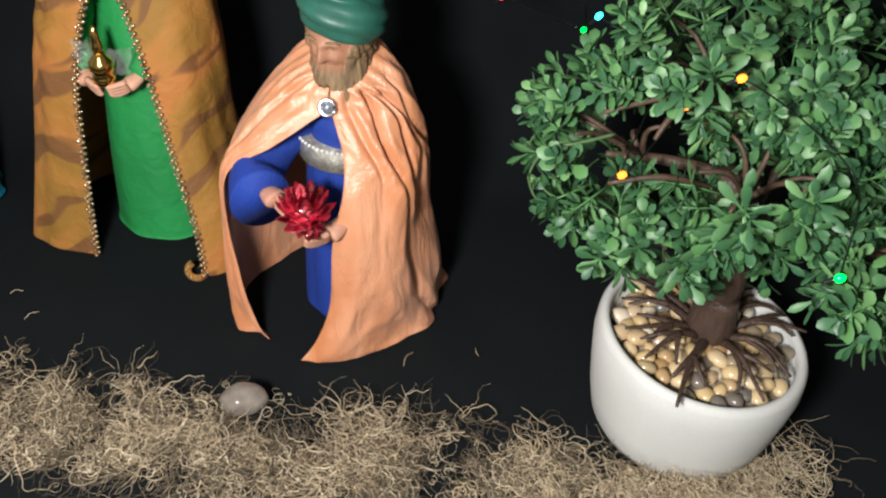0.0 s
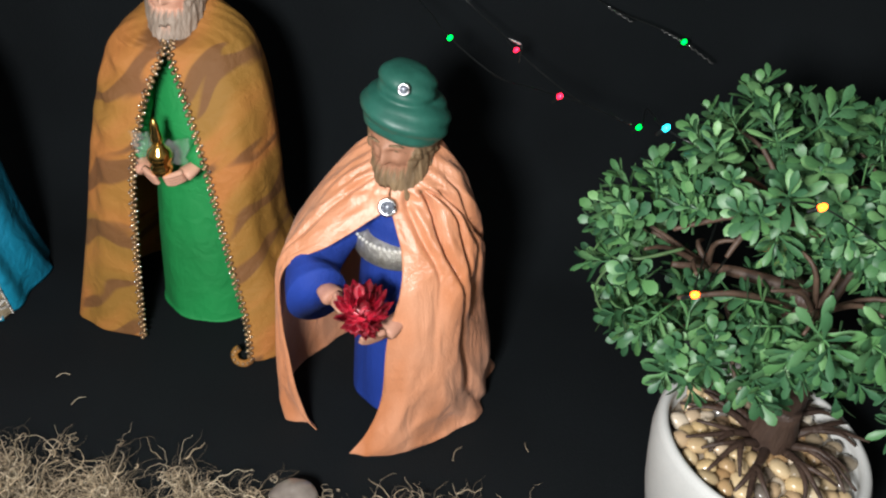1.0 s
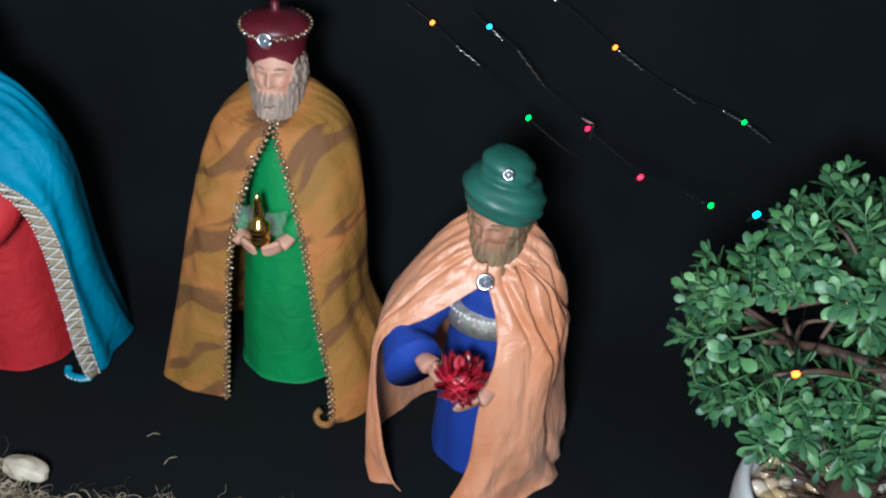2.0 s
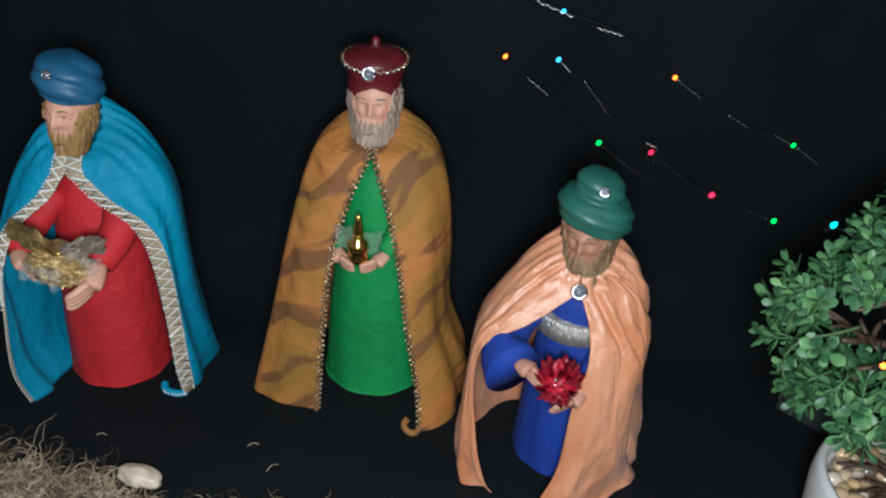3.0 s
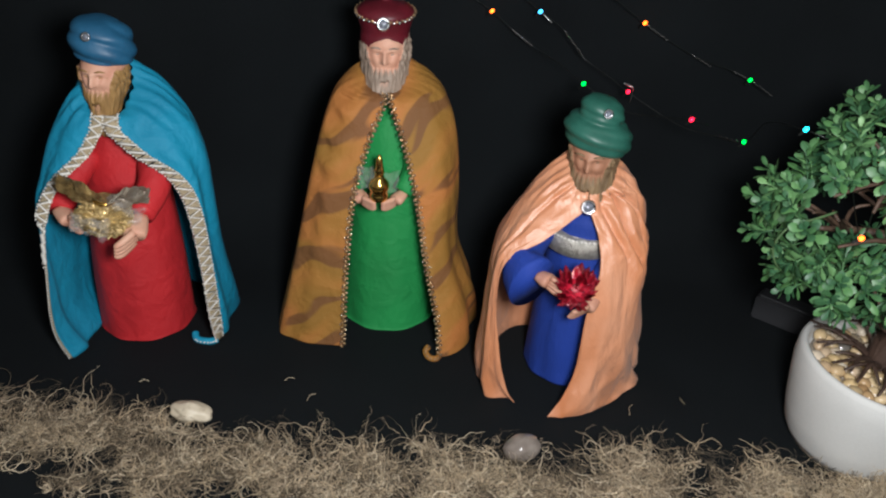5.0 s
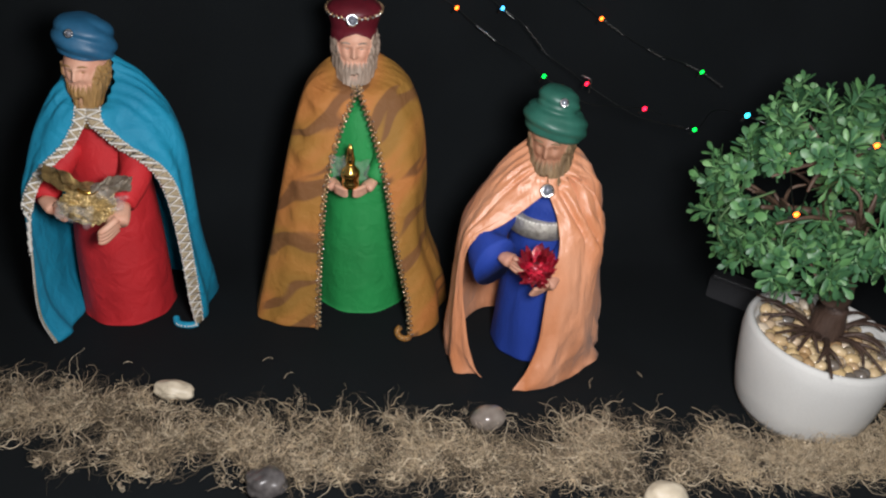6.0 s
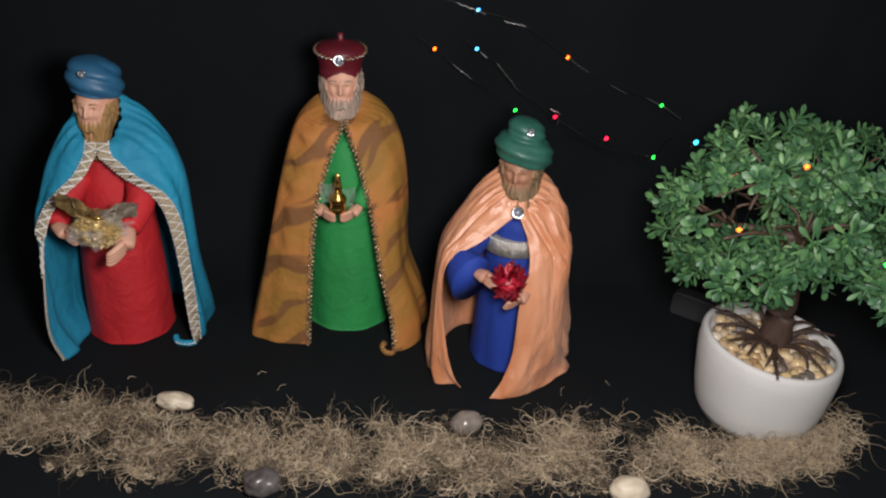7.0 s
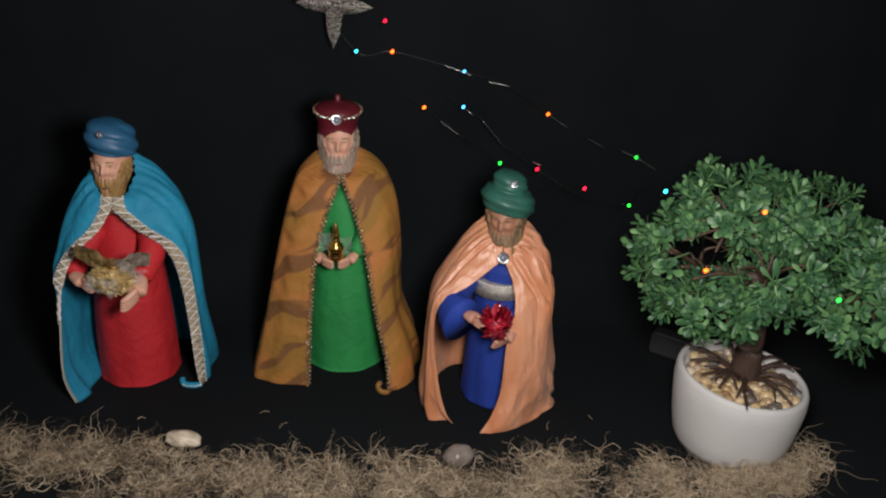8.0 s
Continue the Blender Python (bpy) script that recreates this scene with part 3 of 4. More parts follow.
def standing_king_teal(bm):
    CL, RB, SK, BD, TU, BR, CO, SI, GM = range(9)
    levels = [
        # height, left edge, left side, back, right side, right edge
        (0.299, -0.002, 0.002, -0.022, 0.026, 0.044, 0.024, 0.028, 0.003, 0.002),
        (0.288, -0.001, -0.006, -0.035, 0.024, 0.058, 0.050, 0.028, 0.004, -0.006),
        (0.265, -0.002, -0.014, -0.050, 0.016, 0.070, 0.075, 0.024, 0.009, -0.014),
        (0.242, -0.013, -0.025, -0.060, 0.006, 0.078, 0.086, 0.022, 0.031, -0.020),
        (0.216, -0.040, -0.038, -0.066, -0.004, 0.084, 0.091, 0.020, 0.062, -0.018),
        (0.180, -0.057, -0.048, -0.072, -0.020, 0.088, 0.093, 0.020, 0.077, -0.018),
        (0.110, -0.067, -0.052, -0.070, -0.014, 0.092, 0.096, 0.026, 0.085, -0.020),
        (0.045, -0.071, -0.054, -0.069, -0.004, 0.098, 0.102, 0.042, 0.088, -0.020),
        (0.0015, -0.062, -0.050, -0.051, 0.004, 0.106, 0.100, 0.066, 0.090, -0.013),
    ]
    rows = cloak_sheet(levels, seed=2.1, fold=0.0026, folds=8)
    add_sheet(bm, rows, CL)
    robe(bm, RB, [(0.054, 0.001), (0.053, 0.012), (0.051, 0.08), (0.046, 0.15), (0.040, 0.205), (0.030, 0.242), (0.010, 0.256)], (0.000, 0.036, 0), lean=0.0)
    # broad braid along the right edge and round the collar, narrow towards the left
    for edge, width, first in ((-1, 0.0115, 2), (0, 0.0095, 2)):
        band = []
        n_r = len(rows)
        for k in range(first, n_r):
            taper = 1.0 if edge == -1 else (1.0 if k < n_r * 0.62 else 0.22)
            nxt = rows[k][-9] if edge == -1 else rows[k][8]
            e = rows[k][edge]
            d = (nxt - e).normalized()
            out = Vector((e.x - 0.01, e.y - 0.03, 0)).normalized() * 0.0016
            band.append([e + out + d * (width * taper * j / 4) for j in range(-1, 5)])
        add_sheet(bm, band, BR, 0.0012)
        inner, outer = resample([b[0] for b in band], 0.0118), resample([b[-1] for b in band], 0.0118)
        lift = Vector((0, -0.0018, 0.0006))
        m = min(len(inner), len(outer))
        zig = []
        for i in range(m - 1 if edge == -1 else int(m * 0.60)):
            zig += [inner[i] + lift, outer[i].lerp(outer[i + 1], 0.5) + lift]
        tube(bm, zig, 0.0020, CO, 6)
        beads(bm, [p + lift for p in resample([b[0] for b in band], 0.0036)], 0.0011, CO)
        fringe = resample([b[-1] for b in band], 0.0036)
        beads(bm, [p + lift for p in (fringe if edge == -1 else fringe[:int(len(fringe) * 0.62)])], 0.0011, CO)
    curl = [rows[-1][-1] + Vector(d) for d in ((0, 0, 0.002), (-0.008, -0.004, 0.002), (-0.022, -0.002, 0.003), (-0.026, 0.006, 0.006))]
    tube(bm, smooth_line(curl, 12), 0.0042, CL, 8)
    beads(bm, [Vector(p) + Vector((0, -0.004, 0.001)) for p in smooth_line(curl, 12)], 0.0013, CO)
    head(bm, SK, BD, (-0.001, 0.022, 0.310), 0.0268, 0.032, -10, 4, pointed=0.62, line=BD)
    turban(bm, TU, (0.001, 0.025, 0.3385), 0.0288, 0.0255, ROLL, tilt=-0.16, bands=3.4)
    gem(bm, SI, GM, (-0.003, -0.0060, 0.3545), 0.0037, (-0.1, -1, 0.4))
    # sleeves and palms
    tube(bm, smooth_line([(-0.024, 0.014, 0.226), (-0.042, -0.014, 0.200), (-0.046, -0.042, 0.186)], 10), [0.013, 0.014, 0.0145, 0.0145, 0.0145, 0.0145, 0.0145, 0.014, 0.014, 0.013], RB, 16)
    tube(bm, smooth_line([(0.038, 0.016, 0.234), (0.044, -0.014, 0.204), (0.034, -0.044, 0.186)], 10), [0.014, 0.016, 0.017, 0.017, 0.017, 0.017, 0.0165, 0.016, 0.016, 0.015], RB, 16)
    hand(bm, SK, (-0.044, -0.044, 0.188), (-0.028, -0.060, 0.186), (-0.014, -0.070, 0.184), 0.015, (0.2, -0.3, 1))
    hand(bm, SK, (0.036, -0.048, 0.186), (0.036, -0.072, 0.177), (0.020, -0.088, 0.168), 0.018, (0.2, -0.3, 1))


def kneeling_king_peach(bm):
    CL, RB, SK, BD, TU, SA, SI, TR, GM, PA = range(10)
    levels = [
        # height, left edge, left side, back, right side, right edge
        (0.256, -0.0185, -0.014, -0.036, 0.010, 0.030, 0.008, 0.010, -0.0178, -0.014),
        (0.244, -0.0190, -0.020, -0.054, 0.006, 0.040, 0.027, 0.010, -0.0176, -0.020),
        (0.224, -0.0205, -0.025, -0.074, 0.000, 0.048, 0.041, 0.008, -0.0165, -0.026),
        (0.196, -0.060, -0.042, -0.093, -0.010, 0.056, 0.051, 0.004, -0.006, -0.040),
        (0.170, -0.097, -0.046, -0.105, -0.018, 0.062, 0.058, 0.000, -0.004, -0.052),
        (0.120, -0.102, -0.048, -0.109, -0.018, 0.068, 0.057, 0.000, -0.012, -0.064),
        (0.060, -0.094, -0.056, -0.112, -0.022, 0.074, 0.068, 0.008, -0.015, -0.072),
        (0.022, -0.083, -0.060, -0.113, -0.022, 0.078, 0.073, 0.018, -0.027, -0.081),
        (0.0015, -0.072, -0.063, -0.110, -0.020, 0.080, 0.079, 0.024, -0.041, -0.088),
    ]

    def ripple(u, w):
        # pleats gathered under the brooch, long creases down the front and back, a tuck near the hem
        k = 0.0
        for u0, s, d in ((0.965, 0.10, 0.006), (0.925, 0.16, 0.010), (0.885, 0.20, 0.010), (0.850, 0.22, 0.008), (0.805, 0.22, 0.006)):
            v = u - u0 + s * (w - 0.15) + 0.012 * math.sin(14 * w + 40 * u0)
            k -= 1.15 * d * math.exp(-(v / 0.0095) ** 2) * ease(0.08, 0.20, w) * ease(0.62, 0.40, w)
        k += 0.0045 * math.sin(40 * u + 9 * w) * ease(0.72, 1.0, w) * (ease(0.75, 0.85, u) + ease(0.25, 0.12, u))
        k -= 0.0022 * abs(math.sin(30 * u - 16 * w)) ** 0.6 * math.exp(-((u - 0.12) / 0.09) ** 2) * math.exp(-((w - 0.22) / 0.14) ** 2)
        k += 0.0060 * math.sin(38 * u - 11 * w) * math.exp(-((u - 0.80) / 0.09) ** 2) * max(0, w - 0.35) * 1.6
        k -= 0.0060 * math.exp(-((u - 0.83 + 0.10 * (w - 0.7)) / 0.012) ** 2) * ease(0.45, 0.7, w)
        k -= 0.0050 * math.exp(-((u - 0.10 - 0.10 * w) / 0.012) ** 2) * math.exp(-((w - 0.3) / 0.2) ** 2)
        for f, g, a, q in ((9, 3.5, 0.0036, 2.0), (22, 8.0, 0.0013, 7.0)):
            n = noise.noise(Vector((u * f + 1.6 * w, w * g + 2.2 * u, q)))
            k += a * (0.5 - min(1, abs(n) * 2.6)) * ease(0.0, 0.2, w) * (0.25 + 0.75 * ease(0.62, 0.82, u))
        k += 0.0008 * noise.noise(Vector((u * 24, w * 6, 4))) + 0.0005 * noise.noise(Vector((u * 60, w * 22, 9)))
        return k
    rows = cloak_sheet(levels, nu=250, nv=100, drop=0.036, seed=4.4, fold=0.0022, folds=6, ripple=ripple, gather=0.0014, corner=1.85)
    add_sheet(bm, rows, CL)
    robe(bm, RB, [(0.049, 0.001), (0.048, 0.02), (0.045, 0.09), (0.040, 0.15), (0.037, 0.185), (0.034, 0.205), (0.012, 0.218)], (-0.006, 0.014, 0), lean=0.0)
    # brocade sash
    lathe(bm, [(0.0385, 0.168), (0.0405, 0.170), (0.0405, 0.188), (0.0385, 0.190)], SA, 48, (-0.012, 0.012, -0.004))
    beads(bm, [Vector((-0.012 + 0.041 * math.cos(a), 0.012 + 0.041 * math.sin(a), 0.186)) for a in (math.pi * (1 + i / 30) for i in range(31))], 0.0016, TR)
    head(bm, SK, BD, (-0.013, 0.009, 0.271), 0.0295, 0.024, -22, 13, pointed=0.05, line=BD, full=-0.66, ahead=0.42)
    turban(bm, TU, (-0.0115, 0.012, 0.2915), 0.0328, 0.035, BELL, tilt=-0.17, bands=6.5, depth=0.10)
    gem(bm, SI, GM, (-0.0110, -0.0125, 0.3190), 0.0038, (0, -1, 0.4))
    gem(bm, SI, GM, (-0.019, -0.027, 0.226), 0.0062, (0, -1, 0.4))
    # sleeve with a wide cuff, and palms
    tube(bm, smooth_line([(-0.038, 0.010, 0.200), (-0.066, -0.008, 0.178), (-0.078, -0.032, 0.160), (-0.070, -0.054, 0.152)], 14),
         [0.010, 0.012, 0.014, 0.015, 0.016, 0.017, 0.018, 0.019, 0.020, 0.021, 0.022, 0.023, 0.024, 0.0245], RB, 24, 1.4)
    tube(bm, smooth_line([(0.014, 0.014, 0.200), (0.018, -0.020, 0.170), (0.000, -0.046, 0.140)], 10), [0.010, 0.012, 0.014, 0.014, 0.014, 0.014, 0.014, 0.014, 0.013, 0.012], RB, 14)
    hand(bm, PA, (-0.064, -0.054, 0.162), (-0.054, -0.063, 0.161), (-0.040, -0.072, 0.157), 0.015, (0.2, -0.3, 1))
    hand(bm, PA, (-0.002, -0.050, 0.138), (-0.014, -0.066, 0.132), (-0.032, -0.076, 0.131), 0.014, (0.2, -0.6, 1))


K1, K2, K3 = (-0.57, 0.68, 0.0), (-0.29, 0.735, 0.0), (-0.07, 0.64, 0.0)
figurine(standing_king_teal, [M_TEAL, M_RED, M_SKIN, M_BLOND, M_TURBAN_BLUE, M_BRAID, M_CORD, M_SILVER, M_GEM], pose(*K1),
         "standing king figurine, teal cloak with cream braid, red robe, blue turban")
figurine(standing_king_ochre, [M_OCHRE, M_GREEN, M_SKIN, M_GREY, M_HAT, M_BEAD, M_SILVER, M_GEM], pose(*K2),
         "tall king figurine, ochre brush-stroke cloak, green robe, maroon hat")
figurine(kneeling_king_peach, [M_PEACH, M_BLUE, M_TAN, M_BROWN, M_TURBAN_GREEN, M_SILVER_LACE, M_SILVER, M_CORD, M_GEM, M_PALM], pose(*K3),
         "kneeling king figurine, peach satin cloak, blue robe, green turban")


# ---- gifts that the figurines hold ----
def crumpled_film(bm, c, w, h, seed, turn=(0, 0, 0)):
    """A crumpled thin sheet of clear wrapping."""
    m = pose(*c, *turn)
    rows = []
    for i in range(12):
        row = []
        for j in range(12):
            x, z = w * (j / 11 - 0.5), h * (i / 11 - 0.5)
            row.append(m @ Vector((x, 0.30 * w * noise.noise(Vector((x / w * 4, z / h * 4, seed))), z + 0.2 * h * noise.noise(Vector((x / w * 3, z / h * 3, seed + 5))))))
        rows.append(row)
    faces, vs = grid(bm, rows)
    bmesh.ops.solidify(bm, geom=faces, thickness=0.0003)


def gold_flask():
    root = tagged(new("gold_flask"), "small shiny gold flask with pointed stopper and cellophane", "flask")
    bm = bmesh.new()
    lathe(bm, [(0.0075, 0.0), (0.0095, 0.002), (0.0098, 0.008), (0.0085, 0.010), (0.0098, 0.013), (0.0112, 0.018), (0.0095, 0.023), (0.0055, 0.027), (0.0045, 0.030)], 0, 28)
    part("bottle", bm, M_GOLD, root)
    bm = bmesh.new()
    lathe(bm, [(0.0045, 0.0302), (0.0056, 0.033), (0.0048, 0.037), (0.0038, 0.042), (0.0032, 0.048), (0.0015, 0.053), (0.0002, 0.054)], 0, 20)
    part("stopper", bm, M_GOLD, root)
    bm = bmesh.new()
    crumpled_film(bm, (0.014, 0.004, 0.016), 0.022, 0.026, 1.0, (0, 10, 15))
    crumpled_film(bm, (-0.012, 0.004, 0.026), 0.018, 0.026, 3.0, (0, -10, -20))
    part("wrapping", bm, M_FILM, root, "crumpled clear cellophane")
    root.matrix_world = pose(K2[0] - 0.007, K2[1] - 0.050, 0.185, 0, 0, 20)


def gold_parcel():
    root = tagged(new("gold_parcel"), "gold and silver mesh parcel tied with gold ribbon", "parcel")
    bm = bmesh.new()

    def crumple(d):
        q = Vector((d.x * 2.2, d.y * 2.2, d.z * 3.4))
        return 0.86 + 0.28 * abs(noise.noise(q * 1.3)) + 0.30 * abs(noise.noise(q * 3.1 + Vector((4, 0, 0))))
    blob(bm, (0, 0, 0), (0.027, 0.017, 0.019), 0, 5, crumple)
    # gathered neck
    lathe(bm, [(0.016, 0.008), (0.010, 0.016), (0.008, 0.020), (0.010, 0.023)], 0, 20)
    part("parcel_body", bm, M_GOLD_NET, root, smooth=False)
    # two crumpled wings that fan out above the neck
    for name, s, mat, text in (("bow", -1, M_GOLD_NET, "shiny gold mesh bow"), ("gathered_end", 1, M_SILVER_NET, "silvery crumpled gathered end")):
        bm = bmesh.new()
        rows = []
        for i in range(16):
            w = i / 15
            rows.append([Vector((s * (0.002 + 0.040 * w), -0.004 + 0.005 * math.sin(j * 1.9 + 4 * w) + 0.010 * noise.noise(Vector((w * 5, j * 0.7, s))), 0.020 + (0.016 if s < 0 else 0.014) * w + (j - 5) * (0.0010 + 0.0019 * w * (1 - 0.55 * w)) + 0.0018 * math.sin(9 * w + j)))
                         for j in range(11)])
        faces, vs = grid(bm, rows)
        bmesh.ops.solidify(bm, geom=faces, thickness=0.0006)
        part(name, bm, mat, root, text, smooth=False)
    bm = bmesh.new()
    tube(bm, [Vector((0.0092 * math.cos(a), 0.0092 * math.sin(a), 0.020)) for a in (2 * math.pi * i / 20 for i in range(21))], 0.0022, 0, 6)
    part("ribbon", bm, M_GOLD, root, "gold ribbon round the neck")
    bm = bmesh.new()
    crumpled_film(bm, (0.020, -0.006, 0.010), 0.034, 0.026, 2.0, (0, 20, 10))
    crumpled_film(bm, (-0.010, -0.018, 0.000), 0.036, 0.026, 6.0, (10, 10, 0))
    part("wrapping", bm, M_FILM, root, "clear cellophane")
    root.matrix_world = pose(K1[0] + 0.008, K1[1] - 0.066, 0.194, 0, 8, 6)


def red_bloom():
    root = tagged(new("red_foil_flower"), "shiny dark red foil flower bunch with pointed petals", "flower")
    rnd = random.Random(5)
    bm = bmesh.new()
    blob(bm, (0, 0, 0), (0.013, 0.012, 0.016), 0, 3, lambda d: 1 + 0.25 * noise.noise(d * 4))
    part("core", bm, M_RUBY, root)
    bm = bmesh.new()
    petal = []
    for i in range(6):
        w = i / 5
        half = 0.0048 * math.sin(math.pi * min(1, 0.18 + 0.82 * w)) ** 0.8 + 0.0002
        petal.append([Vector((half * s, 0.0035 * w * w - 0.002 * abs(s), 0.019 * w)) for s in (-1, 0, 1)])
    faces, vs = grid(bm, petal)
    bmesh.ops.solidify(bm, geom=faces, thickness=0.0005)
    me = bpy.data.meshes.new("petal")
    bm.to_mesh(me)
    bm.free()
    me.materials.append(M_RUBY)
    me.shade_smooth()
    for i in range(90):
        z = 1 - 1.75 * (i + 0.5) / 90
        a = i * 2.39996
        d = Vector((math.sqrt(1 - z * z) * math.cos(a), math.sqrt(1 - z * z) * math.sin(a), z))
        o = new("petal", me)
        o.parent = root
        k = rnd.uniform(0.55, 0.85) * (1.1 if z > 0 else 0.75)
        o.matrix_local = Matrix.Translation(Vector((d.x * 0.009, d.y * 0.009, d.z * 0.014))) @ (d + 0.3 * Vector((rnd.uniform(-1, 1), rnd.uniform(-1, 1), 0.6))).to_track_quat("Z", "Y").to_matrix().to_4x4() @ Matrix.Scale(k, 4)
    root.matrix_world = pose(K3[0] - 0.030, K3[1] - 0.074, 0.158, 12, 0, 0)


gold_flask()
gold_parcel()
red_bloom()


# ---- stones on the moss ----
def stone(name, c, r, mat, seed, label, turn=(0, 0, 0), dent=0.1):
    bm = bmesh.new()
    blob(bm, (0, 0, 0), r, 0, 4, lambda d: 1 + dent * noise.noise(d * 1.6 + Vector((seed, 0, 0))) + 0.02 * noise.noise(d * 6 + Vector((seed, 2, 0))))
    ob = part(name, bm, mat)
    ob.matrix_world = pose(*c, *turn)
    tagged(ob, label, "stone", "stones on the moss")


stone("stone", (-0.480, 0.536, 0.014), (0.022, 0.011, 0.010), M_PEBBLE_WHITE, 1.0, "flat cream-white stone lying on dried moss", (0, 4, -8), 0.22)
stone("stone", (-0.144, 0.496, 0.015), (0.019, 0.014, 0.014), M_PEBBLE_GREY, 7.0, "polished translucent grey stone resting in dried moss", (0, 0, 20), 0.12)
stone("stone", (-0.366, 0.406, 0.0145), (0.021, 0.015, 0.014), M_PEBBLE_DARK, 3.0, "rough dark grey stone at the moss's edge", (0, 0, 10), 0.25)
stone("stone", (0.020, 0.390, 0.0145), (0.022, 0.015, 0.015), M_PEBBLE_WHITE, 2.3, "rounded cream stone in front of dried moss", (0, 8, 6), 0.09)


# ---- potted bonsai ----
POT = Vector((0.214, 0.536, 0.0))
tree = tagged(new("bonsai_tree"), "artificial boxwood bonsai in a white slanted-rim ceramic pot", "potted tree")
tree.matrix_world = pose(*POT)


def rim_tilt(x, z):
    """The pot's rim falls to the right and the front."""
    return z * (1 - 0.9 * x) if z > 0 else z


def build_pot():
    bm = bmesh.new()
    outer = [(0.058, 0.0), (0.066, 0.002), (0.0725, 0.014), (0.0770, 0.036), (0.0803, 0.062), (0.0825, 0.085), (0.0815, 0.100), (0.0795, 0.105), (0.0765, 0.1065), (0.0735, 0.105), (0.0725, 0.100), (0.072, 0.088)]

    def shape(a, k, p):
        q = p.copy()
        q.z = rim_tilt(p.x, p.z)
        return q
    lathe(bm, outer, 0, 72, (0, 0, 0), shape)
    part("pot", bm, M_POT, tree, "matt white ceramic pot")
    bm = bmesh.new()
    lathe(bm, [(0.0715, 0.084), (0.070, 0.088), (0.05, 0.092), (0.02, 0.094), (0.001, 0.094)], 0, 40, (0, 0, 0), shape)
    return part("filling", bm, M_SOIL, tree, "glossy clear resin between pebbles")


FILLING = build_pot()

TRUNK = smooth_line([(0.006, 0.009, 0.088), (0.006, 0.009, 0.12), (0.004, 0.010, 0.16), (-0.004, 0.010, 0.20), (-0.008, 0.012, 0.245)], 22)


def build_trunk():
    bm = bmesh.new()
    rad = [0.0215 - 0.0035 * min(1, i / 6) - 0.004 * (i / 21) for i in range(22)]
    tube(bm, TRUNK, rad, 0, 18)
    for v in bm.verts:
        a = math.atan2(v.co.y, v.co.x)
        n = noise.noise(Vector((math.cos(a) * 3, math.sin(a) * 3, v.co.z * 25)))
        v.co.x += 0.0014 * n * math.cos(a)
        v.co.y += 0.0014 * n * math.sin(a)
    trunk = part("trunk", bm, M_TRUNK, tree)
    rnd = random.Random(11)
    for i in range(11):
        a = 2 * math.pi * (i + rnd.uniform(-0.3, 0.3)) / 11
        bm = bmesh.new()
        reach = rnd.uniform(0.064, 0.094)
        d, s = Vector((math.cos(a), math.sin(a), 0)), Vector((-math.sin(a), math.cos(a), 0))
        p0 = Vector((0.006, 0.009, 0.098)) + d * 0.012
        w = rnd.uniform(-0.014, 0.014)
        end = d * reach + s * w + Vector((0, 0, 0.0))
        def z_at(p):
            return 0.110 - 0.09 * p.x
        mid = p0.lerp(end, 0.5) + s * w * 0.4
        mid.z, end.z = z_at(mid) + rnd.uniform(0.001, 0.006), z_at(end) + rnd.uniform(-0.004, 0.006)
        ln = smooth_line([p0, p0.lerp(mid, 0.5) + Vector((0, 0, 0.003)), mid, end], 14)
        tube(bm, ln, [0.0046 - 0.0034 * j / 13 for j in range(14)], 0, 8, 0.8)
        for sg in (-1, 1):
            e2 = Vector(ln[8]) + d * rnd.uniform(0.016, 0.028) + s * sg * rnd.uniform(0.008, 0.018)
            e2.z = z_at(e2) + rnd.uniform(-0.004, 0.004)
            b2 = smooth_line([ln[6 + sg], Vector(ln[8]).lerp(e2, 0.45) + Vector((0, 0, 0.003)), e2], 9)
            tube(bm, b2, [0.0030 - 0.002 * j / 8 for j in range(9)], 0, 7, 0.8)
        part("root", bm, M_TRUNK, trunk)


build_trunk()

# foliage pads: centre and half sizes about the pot's foot
PADS = [
    ((-0.028, 0.046, 0.308), (0.080, 0.072, 0.038), 95),
    ((-0.098, 0.022, 0.254), (0.050, 0.055, 0.048), 70),
    ((-0.062, 0.000, 0.206), (0.058, 0.050, 0.026), 55),
    ((-0.006, -0.022, 0.262), (0.054, 0.045, 0.043), 70),
    ((0.052, 0.044, 0.298), (0.072, 0.070, 0.040), 75),
    ((0.105, -0.070, 0.246), (0.076, 0.055, 0.044), 125),
    ((0.150, -0.020, 0.262), (0.070, 0.060, 0.046), 80),
    ((-0.012, 0.080, 0.258), (0.100, 0.035, 0.050), 40),
]
HOLE = Vector((-0.080, -0.018, 0.278))


